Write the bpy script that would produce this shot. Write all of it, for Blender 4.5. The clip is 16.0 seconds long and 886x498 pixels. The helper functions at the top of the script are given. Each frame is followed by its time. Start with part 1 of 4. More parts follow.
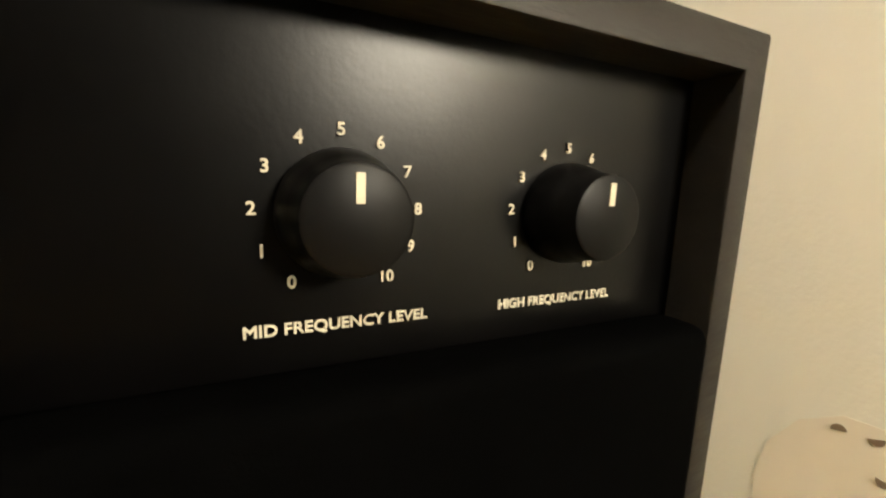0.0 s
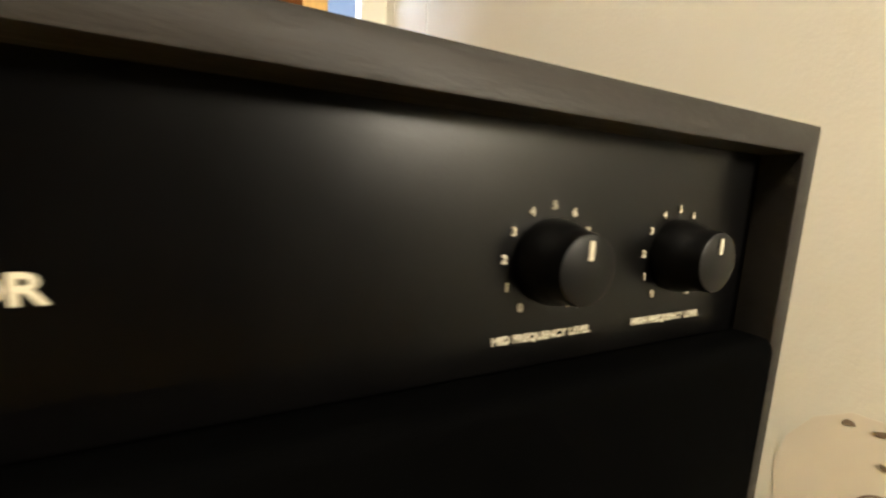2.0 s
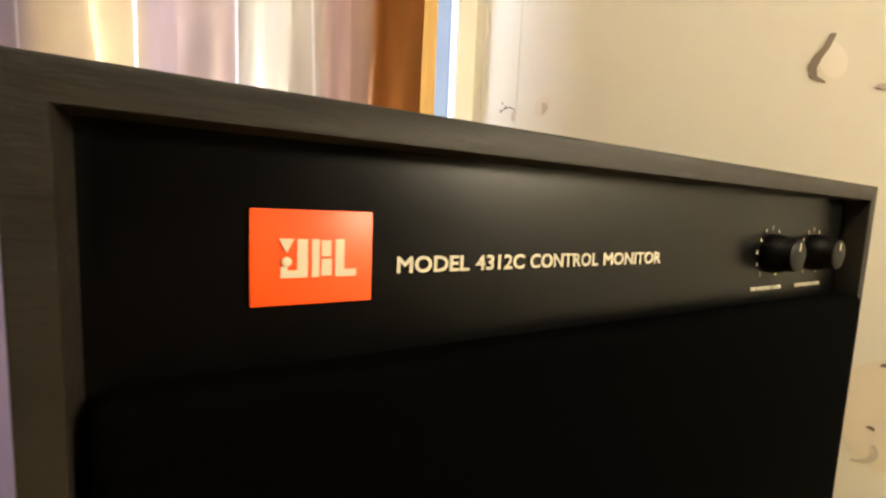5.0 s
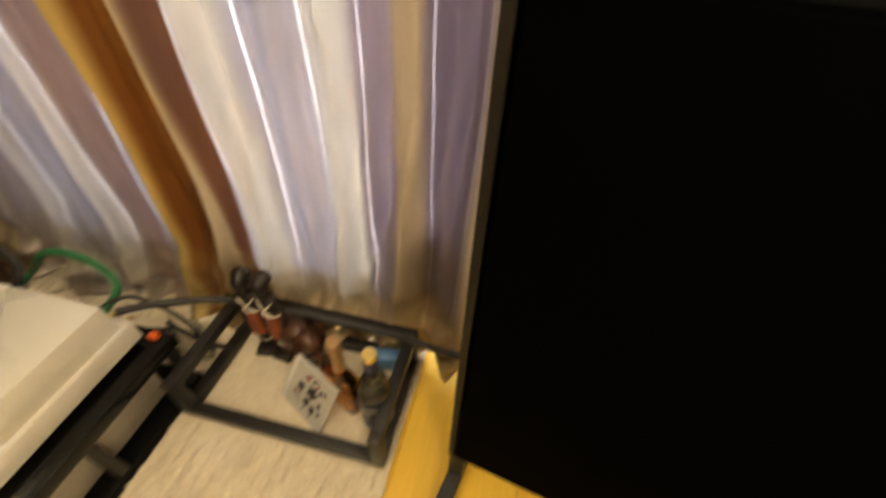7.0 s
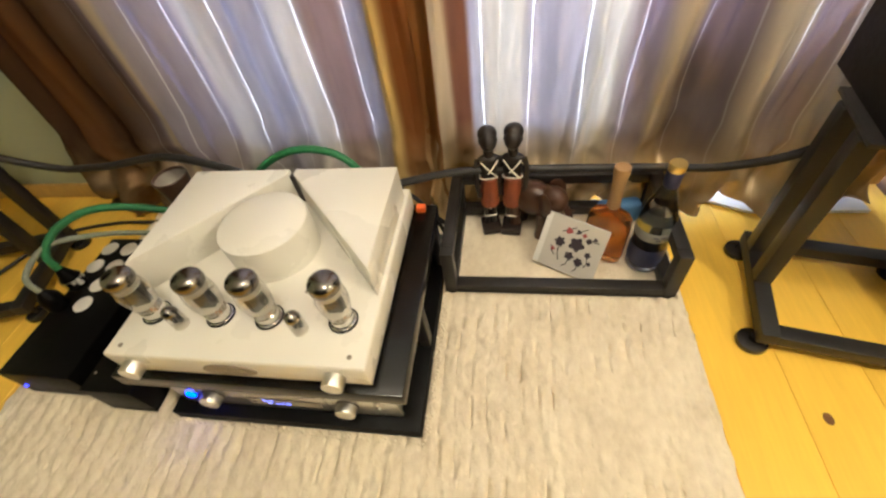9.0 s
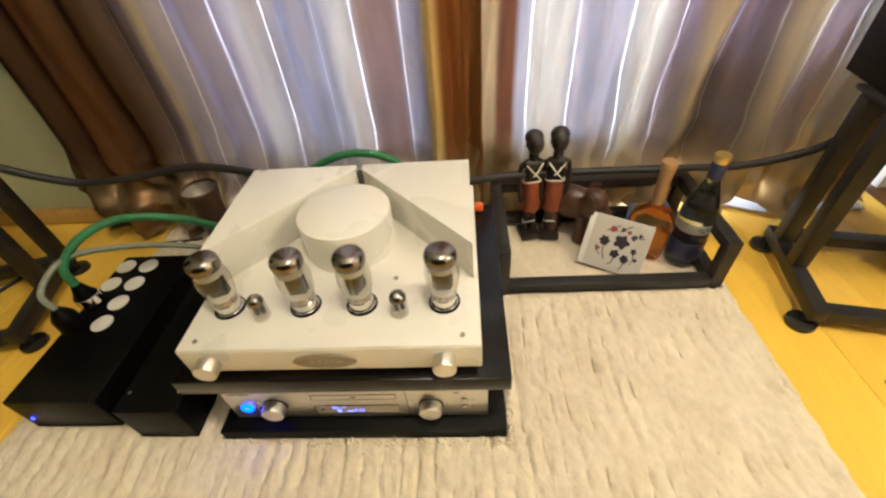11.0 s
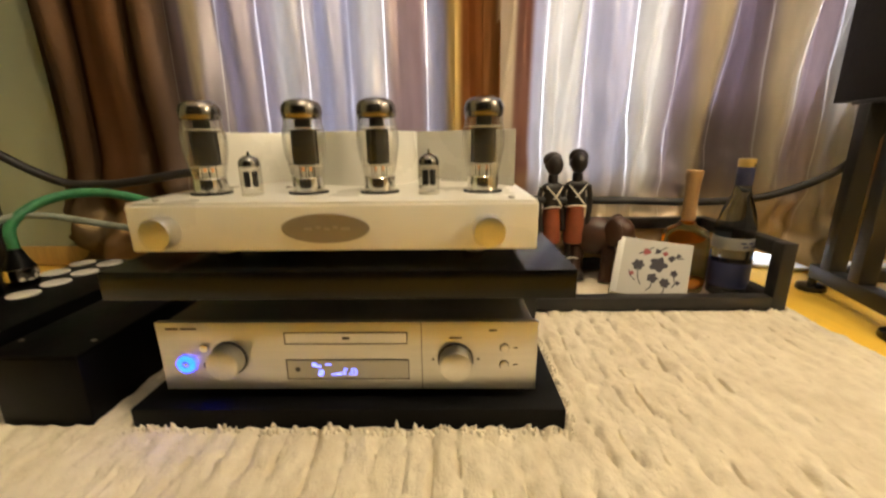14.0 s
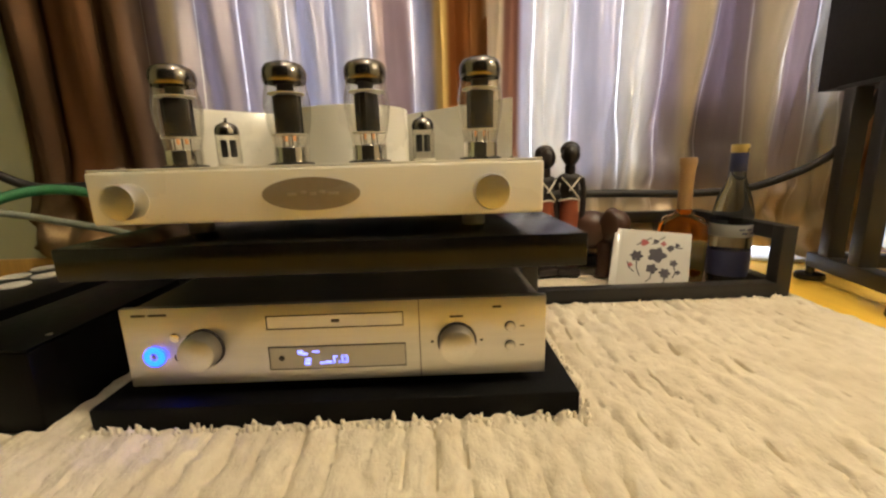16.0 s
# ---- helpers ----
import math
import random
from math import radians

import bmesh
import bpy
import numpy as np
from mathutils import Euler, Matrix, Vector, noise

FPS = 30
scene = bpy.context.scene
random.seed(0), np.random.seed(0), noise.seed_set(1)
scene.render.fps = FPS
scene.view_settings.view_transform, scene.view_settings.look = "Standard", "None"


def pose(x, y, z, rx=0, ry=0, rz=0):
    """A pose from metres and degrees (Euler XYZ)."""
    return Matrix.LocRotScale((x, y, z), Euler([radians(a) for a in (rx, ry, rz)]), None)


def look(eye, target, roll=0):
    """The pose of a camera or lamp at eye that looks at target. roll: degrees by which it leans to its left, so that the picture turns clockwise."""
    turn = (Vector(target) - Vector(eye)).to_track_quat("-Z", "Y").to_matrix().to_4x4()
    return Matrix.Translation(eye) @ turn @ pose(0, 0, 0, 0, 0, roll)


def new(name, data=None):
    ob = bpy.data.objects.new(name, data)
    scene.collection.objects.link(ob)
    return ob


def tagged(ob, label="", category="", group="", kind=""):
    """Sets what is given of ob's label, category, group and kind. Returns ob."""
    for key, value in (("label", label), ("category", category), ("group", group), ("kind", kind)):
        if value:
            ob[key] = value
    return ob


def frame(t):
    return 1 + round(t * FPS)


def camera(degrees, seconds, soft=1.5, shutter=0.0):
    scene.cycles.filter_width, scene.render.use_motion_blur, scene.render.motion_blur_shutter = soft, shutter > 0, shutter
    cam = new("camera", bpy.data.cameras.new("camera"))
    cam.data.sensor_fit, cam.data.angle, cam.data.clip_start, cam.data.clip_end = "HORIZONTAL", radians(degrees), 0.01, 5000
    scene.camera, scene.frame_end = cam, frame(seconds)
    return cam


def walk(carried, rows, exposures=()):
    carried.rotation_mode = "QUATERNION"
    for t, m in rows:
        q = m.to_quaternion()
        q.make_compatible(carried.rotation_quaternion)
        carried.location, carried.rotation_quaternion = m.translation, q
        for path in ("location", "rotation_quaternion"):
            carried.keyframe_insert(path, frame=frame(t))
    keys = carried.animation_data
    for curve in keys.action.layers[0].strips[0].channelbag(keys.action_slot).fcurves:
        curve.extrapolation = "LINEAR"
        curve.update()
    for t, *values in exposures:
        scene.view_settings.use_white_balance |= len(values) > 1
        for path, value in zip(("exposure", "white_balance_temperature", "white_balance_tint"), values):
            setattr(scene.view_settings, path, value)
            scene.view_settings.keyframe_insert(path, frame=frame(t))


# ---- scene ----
cam = camera(94.6, 16.0, soft=2.3, shutter=0.4)
PATH = [
    (0, (1.128, 0.124, 0.954), (1.705, 0.925, 0.793), 2.0),
    (0.5, (1.129, 0.124, 0.953), (1.704, 0.929, 0.810), 1.7),
    (1, (1.131, 0.125, 0.952), (1.705, 0.933, 0.824), 1.5),
    (1.5, (1.117, 0.123, 0.959), (1.701, 0.920, 0.807), 2.2),
    (2, (1.077, 0.126, 0.964), (1.672, 0.916, 0.816), 2.9),
    (2.5, (1.032, 0.130, 0.965), (1.642, 0.909, 0.826), 3.4),
    (3, (0.996, 0.120, 0.963), (1.609, 0.895, 0.811), 3.9),
    (3.2, (0.987, 0.116, 0.965), (1.601, 0.894, 0.829), 3.7),
    (5.3, (0.889, 0.125, 0.964), (1.499, 0.911, 0.864), 2.3),
    (5.5, (0.887, 0.124, 0.972), (1.467, 0.918, 0.790), 4.4),
    (6, (0.887, 0.103, 0.973), (1.287, 0.984, 0.718), 5.1),
    (6.5, (0.901, 0.046, 0.956), (1.015, 0.936, 0.516), 6.0),
    (6.6, (0.913, 0.035, 0.949), (0.892, 0.899, 0.446), 6.6),
    (7, (0.902, 0.017, 0.957), (0.756, 0.727, 0.269), 2.8),
    (7.2, (0.909, 0.038, 0.925), (0.674, 0.644, 0.165), -3.1),
    (7.5, (0.832, -0.024, 0.892), (0.581, 0.560, 0.121), -1.1),
    (8, (0.700, -0.099, 0.848), (0.323, 0.464, 0.112), -7.5),
    (8.5, (0.533, -0.199, 0.774), (0.194, 0.367, 0.022), -10.9),
    (9, (0.399, -0.234, 0.773), (0.235, 0.412, 0.027), -10.1),
    (11.5, (0.120, -0.364, 0.680), (0.126, 0.438, 0.082), -3.2),
    (12, (0.048, -0.414, 0.620), (0.200, 0.458, 0.156), -0.6),
    (12.5, (0.060, -0.448, 0.516), (0.097, 0.491, 0.174), 2.0),
    (13, (0.090, -0.480, 0.463), (0.124, 0.491, 0.230), -0.7),
    (13.5, (0.100, -0.471, 0.417), (0.108, 0.515, 0.254), -3.1),
    (14, (0.118, -0.415, 0.329), (0.100, 0.550, 0.067), -0.7),
    (14.5, (0.119, -0.385, 0.268), (0.122, 0.580, 0.006), -1.8),
    (15, (0.105, -0.406, 0.270), (0.082, 0.571, 0.058), -1.2),
    (15.5, (0.102, -0.405, 0.275), (0.099, 0.571, 0.059), -2.0),
    (16, (0.105, -0.393, 0.268), (0.121, 0.585, 0.059), -1.7),
]
EXPOSURES = [(0, 0.0, 6050, 10), (3, 0.0, 6050, 10), (5.5, 0.0, 6800, 10), (6, -0.08, 6900, 10), (6.5, -0.55, 7200, 10), (7, -0.48, 7400, 10), (7.5, -0.36, 7300, 10), (8, -0.26, 7100, 10), (8.5, -0.04, 6600, 10), (9, 0.06, 6100, 10), (11.5, 0.12, 6100, 10), (12, 0.20, 6500, 10), (12.5, 0.16, 6900, 10), (13.5, 0.10, 6900, 10), (14.5, -0.12, 6600, 10), (16, -0.10, 6600, 10)]
walk(cam, [(t, look(eye, target, roll)) for t, eye, target, roll in PATH], EXPOSURES)

# ---- light ----
world = bpy.data.worlds.new("world")
scene.world = world
world.use_nodes = True
wn = world.node_tree.nodes
sky = wn.new("ShaderNodeTexSky")
sky.sky_type, sky.sun_disc = "NISHITA", False
sky.sun_elevation, sky.sun_rotation = radians(25), radians(40)
world.node_tree.links.new(sky.outputs[0], wn["Background"].inputs[0])
wn["Background"].inputs[1].default_value = 0.08


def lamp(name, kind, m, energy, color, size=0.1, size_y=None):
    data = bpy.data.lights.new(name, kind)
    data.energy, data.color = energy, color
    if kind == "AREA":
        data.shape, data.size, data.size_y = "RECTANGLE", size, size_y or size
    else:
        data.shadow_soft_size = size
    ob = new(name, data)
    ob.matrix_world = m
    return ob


WARM = (1.0, 0.865, 0.635)
lamp("ceiling_lamp", "POINT", pose(0.45, -0.42, 2.30), 60, WARM, 0.11)
# added lamp, no fixture known, beside the cream wall; gives the control panel its glare
lamp("unseen_side_lamp", "POINT", pose(1.26, -0.38, 1.16), 27.0, WARM, 0.075)
lamp("window_daylight", "AREA", look((0.33, 0.98, 1.25), (0.33, 0.0, 1.20)), 338, (0.71, 0.79, 1.0), 1.35, 2.1)


# ---- materials ----
def material(name, color, rough=0.5, metal=0.0, spec=0.5, vary=0.12, scale=30.0, bump=0.0, bump_scale=200.0, stretch=(1, 1, 1), coat=0.0, island=False, color2=None, detail=6.0):
    """A surface with two scales of variation in colour, roughness and relief."""
    mat = bpy.data.materials.new(name)
    mat.use_nodes = True
    n, k = mat.node_tree.nodes, mat.node_tree.links
    b = n["Principled BSDF"]
    b.inputs["Metallic"].default_value = metal
    b.inputs["Specular IOR Level"].default_value = spec
    b.inputs["Coat Weight"].default_value = coat
    tc, mp = n.new("ShaderNodeTexCoord"), n.new("ShaderNodeMapping")
    mp.inputs["Scale"].default_value = stretch
    k.new(tc.outputs["Object"], mp.inputs[0])
    big, small = n.new("ShaderNodeTexNoise"), n.new("ShaderNodeTexNoise")
    big.inputs["Scale"].default_value, small.inputs["Scale"].default_value = scale * 0.2, scale
    big.inputs["Detail"].default_value, small.inputs["Detail"].default_value = 3, detail
    k.new(mp.outputs[0], big.inputs[0]), k.new(mp.outputs[0], small.inputs[0])
    add = n.new("ShaderNodeMath")
    add.operation = "ADD"
    k.new(big.outputs[0], add.inputs[0]), k.new(small.outputs[0], add.inputs[1])
    last = add.outputs[0]
    if island:
        geo, more = n.new("ShaderNodeNewGeometry"), n.new("ShaderNodeMath")
        info, both = n.new("ShaderNodeObjectInfo"), n.new("ShaderNodeMath")
        both.operation, more.operation = "ADD", "MULTIPLY_ADD"
        k.new(geo.outputs["Random Per Island"], both.inputs[0]), k.new(info.outputs["Random"], both.inputs[1])
        k.new(both.outputs[0], more.inputs[0]), k.new(last, more.inputs[2])
        more.inputs[1].default_value = 0.35
        last = more.outputs[0]
    ramp = n.new("ShaderNodeMapRange")
    ramp.inputs[1].default_value, ramp.inputs[2].default_value = 0.6, 1.4 + (0.5 if island else 0)
    k.new(last, ramp.inputs[0])
    mix = n.new("ShaderNodeMix")
    mix.data_type = "RGBA"
    low = color2 or [c * (1 - vary) for c in color]
    high = [min(1, c * (1 + vary)) for c in color]
    mix.inputs[6].default_value, mix.inputs[7].default_value = (*low, 1), (*high, 1)
    k.new(ramp.outputs[0], mix.inputs[0])
    k.new(mix.outputs[2], b.inputs["Base Color"])
    rr = n.new("ShaderNodeMapRange")
    rr.inputs[3].default_value, rr.inputs[4].default_value = max(0.02, rough * 0.82), min(1, rough * 1.18)
    k.new(small.outputs[0], rr.inputs[0])
    k.new(rr.outputs[0], b.inputs["Roughness"])
    if bump:
        fine, bp = n.new("ShaderNodeTexNoise"), n.new("ShaderNodeBump")
        fine.inputs["Scale"].default_value, fine.inputs["Detail"].default_value = bump_scale, 4
        k.new(mp.outputs[0], fine.inputs[0])
        bp.inputs["Strength"].default_value, bp.inputs["Distance"].default_value = bump, 0.002
        k.new(fine.outputs[0], bp.inputs["Height"])
        k.new(bp.outputs[0], b.inputs["Normal"])
    return mat


def glow(name, color, strength):
    mat = bpy.data.materials.new(name)
    mat.use_nodes = True
    b = mat.node_tree.nodes["Principled BSDF"]
    b.inputs["Base Color"].default_value = (0.05, 0.05, 0.06, 1)
    b.inputs["Emission Color"].default_value = (*color, 1)
    b.inputs["Emission Strength"].default_value = strength
    return mat


def glass(name, color, rough=0.02, ior=1.45):
    mat = bpy.data.materials.new(name)
    mat.use_nodes = True
    b = mat.node_tree.nodes["Principled BSDF"]
    b.inputs["Base Color"].default_value = (*color, 1)
    b.inputs["Transmission Weight"].default_value = 1
    b.inputs["Roughness"].default_value, b.inputs["IOR"].default_value = rough, ior
    return mat


def thin_glass(name):
    """A bulb's thin wall: clear, with a gloss that grows towards its rim."""
    mat = bpy.data.materials.new(name)
    mat.use_nodes = True
    n, k = mat.node_tree.nodes, mat.node_tree.links
    out = n["Material Output"]
    n.remove(n["Principled BSDF"])
    clear, shine, mix, rim, part_of = n.new("ShaderNodeBsdfTransparent"), n.new("ShaderNodeBsdfGlossy"), n.new("ShaderNodeMixShader"), n.new("ShaderNodeLayerWeight"), n.new("ShaderNodeMath")
    clear.inputs[0].default_value = (0.93, 0.92, 0.89, 1)
    shine.inputs["Roughness"].default_value = 0.04
    rim.inputs[0].default_value = 0.30
    part_of.operation, part_of.inputs[1].default_value = "MULTIPLY", 0.75
    k.new(rim.outputs["Facing"], part_of.inputs[0])
    k.new(part_of.outputs[0], mix.inputs[0])
    k.new(clear.outputs[0], mix.inputs[1]), k.new(shine.outputs[0], mix.inputs[2])
    k.new(mix.outputs[0], out.inputs[0])
    return mat


BROWN, RUSSET, LILAC, SILVER, TAN, GOLD = (0.098, 0.053, 0.028), (0.30, 0.130, 0.045), (0.46, 0.395, 0.42), (0.72, 0.68, 0.62), (0.62, 0.51, 0.36), (0.64, 0.47, 0.20)
CLOTH_LEFT = [(-0.90, BROWN), (-0.74, BROWN), (-0.715, (0.22, 0.10, 0.042)), (-0.66, (0.22, 0.10, 0.042)), (-0.63, BROWN), (-0.57, BROWN), (-0.535, (0.24, 0.17, 0.14)), (-0.49, (0.32, 0.26, 0.26)), (-0.478, TAN), (-0.452, TAN), (-0.442, (0.46, 0.41, 0.44)), (-0.35, (0.46, 0.41, 0.44)),
              (-0.29, (0.54, 0.49, 0.50)), (-0.265, (0.66, 0.62, 0.58)), (-0.235, (0.62, 0.58, 0.55)), (-0.20, (0.48, 0.46, 0.50)), (-0.125, (0.48, 0.46, 0.50)), (-0.09, (0.55, 0.51, 0.50)), (-0.065, (0.66, 0.62, 0.58)), (-0.035, (0.60, 0.56, 0.53)), (-0.01, (0.40, 0.31, 0.30)), (0.05, (0.40, 0.30, 0.29)), (0.070, (0.44, 0.42, 0.46)), (0.108, (0.43, 0.39, 0.40)), (0.120, GOLD), (0.138, GOLD), (0.150, RUSSET), (0.25, RUSSET)]
CLOTH_RIGHT = [(0.19, RUSSET), (0.225, RUSSET), (0.238, TAN), (0.264, TAN), (0.274, (0.28, 0.15, 0.11)), (0.305, (0.28, 0.15, 0.11)), (0.317, (0.62, 0.59, 0.61)), (0.355, SILVER), (0.415, SILVER), (0.435, (0.56, 0.53, 0.55)), (0.535, (0.56, 0.53, 0.55)), (0.56, SILVER), (0.61, SILVER), (0.635, LILAC), (0.680, LILAC), (0.695, TAN),
               (0.735, TAN), (0.755, (0.34, 0.28, 0.31)), (0.825, (0.34, 0.28, 0.31)), (0.845, (0.66, 0.56, 0.42)), (0.905, (0.66, 0.56, 0.42)), (0.915, (0.56, 0.47, 0.47)), (0.985, (0.52, 0.43, 0.42)), (0.998, SILVER), (1.060, SILVER), (1.072, (0.50, 0.37, 0.34)), (1.130, (0.48, 0.34, 0.30)), (1.145, (0.26, 0.10, 0.03)), (1.24, (0.24, 0.095, 0.03))]


def curtain_cloth(name, bands, threads, hem_warmth):
    """Satin drape with woven vertical stripes and sheer bright threads; daylight comes through the cloth."""
    mat = bpy.data.materials.new(name)
    mat.use_nodes = True
    n, k = mat.node_tree.nodes, mat.node_tree.links
    out = n["Material Output"]
    n.remove(n["Principled BSDF"])
    uv, sep = n.new("ShaderNodeUVMap"), n.new("ShaderNodeSeparateXYZ")
    k.new(uv.outputs[0], sep.inputs[0])
    first, last = bands[0][0], bands[-1][0]
    rescale = n.new("ShaderNodeMapRange")
    rescale.inputs[1].default_value, rescale.inputs[2].default_value = first, last
    k.new(sep.outputs[0], rescale.inputs[0])
    ramp = n.new("ShaderNodeValToRGB")
    el = ramp.color_ramp.elements
    for i, (x, c) in enumerate(bands):
        at = (x - first) / (last - first)
        e = el[i] if i < 2 else el.new(at)
        e.position, e.color = at, (*c, 1)
    k.new(rescale.outputs[0], ramp.inputs[0])
    sheer = n.new("ShaderNodeMath")
    sheer.operation, sheer.inputs[0].default_value, sheer.inputs[1].default_value = "ADD", 0.0, 0.0
    for x, w in threads:
        near, more = n.new("ShaderNodeMath"), n.new("ShaderNodeMath")
        near.operation, near.inputs[1].default_value, near.inputs[2].default_value = "COMPARE", x, 0.0011
        more.operation, more.inputs[1].default_value = "MULTIPLY_ADD", 0.85 * w
        k.new(sep.outputs[0], near.inputs[0]), k.new(near.outputs[0], more.inputs[0]), k.new(sheer.outputs[0], more.inputs[2])
        sheer = more
    tone = n.new("ShaderNodeMix")
    tone.data_type = "RGBA"
    tone.inputs[7].default_value = (0.93, 0.91, 0.88, 1)
    k.new(sheer.outputs[0], tone.inputs[0]), k.new(ramp.outputs[0], tone.inputs[6])
    # golden lamplit look of the hem, put into the colour with an uneven edge
    edge, hem, height, lamplit_mix = n.new("ShaderNodeTexNoise"), n.new("ShaderNodeMapRange"), n.new("ShaderNodeMath"), n.new("ShaderNodeMix")
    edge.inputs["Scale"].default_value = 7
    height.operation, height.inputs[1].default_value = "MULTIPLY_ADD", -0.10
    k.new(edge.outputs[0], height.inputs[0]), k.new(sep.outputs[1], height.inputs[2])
    hem.inputs[1].default_value, hem.inputs[2].default_value, hem.inputs[3].default_value, hem.inputs[4].default_value = 0.06, 0.20, hem_warmth, 0.0
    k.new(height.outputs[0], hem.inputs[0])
    lamplit_mix.data_type = "RGBA"
    lamplit_mix.inputs[7].default_value = (0.74, 0.55, 0.27, 1)
    k.new(hem.outputs[0], lamplit_mix.inputs[0]), k.new(tone.outputs[2], lamplit_mix.inputs[6])
    # weave and faint soiling
    coord, squash = n.new("ShaderNodeTexCoord"), n.new("ShaderNodeMapping")
    squash.inputs["Scale"].default_value = (1, 1, 0.22)
    k.new(coord.outputs["Object"], squash.inputs[0])
    cloud = n.new("ShaderNodeTexNoise")
    cloud.inputs["Scale"].default_value, cloud.inputs["Detail"].default_value = 34, 5
    k.new(squash.outputs[0], cloud.inputs[0])
    soil = n.new("ShaderNodeMix")
    soil.data_type, soil.blend_type = "RGBA", "MULTIPLY"
    soil.inputs[0].default_value = 0.32
    k.new(lamplit_mix.outputs[2], soil.inputs[6]), k.new(cloud.outputs[0], soil.inputs[7])
    weave, bp = n.new("ShaderNodeTexNoise"), n.new("ShaderNodeBump")
    weave.inputs["Scale"].default_value = 450
    bp.inputs["Strength"].default_value, bp.inputs["Distance"].default_value = 0.12, 0.001
    k.new(weave.outputs[0], bp.inputs["Height"])
    dif, tra, glo, m1, m2 = n.new("ShaderNodeBsdfDiffuse"), n.new("ShaderNodeBsdfTranslucent"), n.new("ShaderNodeBsdfGlossy"), n.new("ShaderNodeMixShader"), n.new("ShaderNodeMixShader")
    glo.inputs["Roughness"].default_value = 0.33
    m2.inputs[0].default_value = 0.30
    clear = n.new("ShaderNodeMapRange")
    clear.inputs[3].default_value, clear.inputs[4].default_value = 0.40, 0.92
    k.new(sheer.outputs[0], clear.inputs[0]), k.new(clear.outputs[0], m1.inputs[0])
    for shader in (dif, tra, glo):
        k.new(soil.outputs[2], shader.inputs[0])
    k.new(bp.outputs[0], dif.inputs["Normal"]), k.new(bp.outputs[0], glo.inputs["Normal"])
    k.new(dif.outputs[0], m1.inputs[1]), k.new(tra.outputs[0], m1.inputs[2])
    k.new(m1.outputs[0], m2.inputs[1]), k.new(glo.outputs[0], m2.inputs[2])
    k.new(m2.outputs[0], out.inputs[0])
    return mat


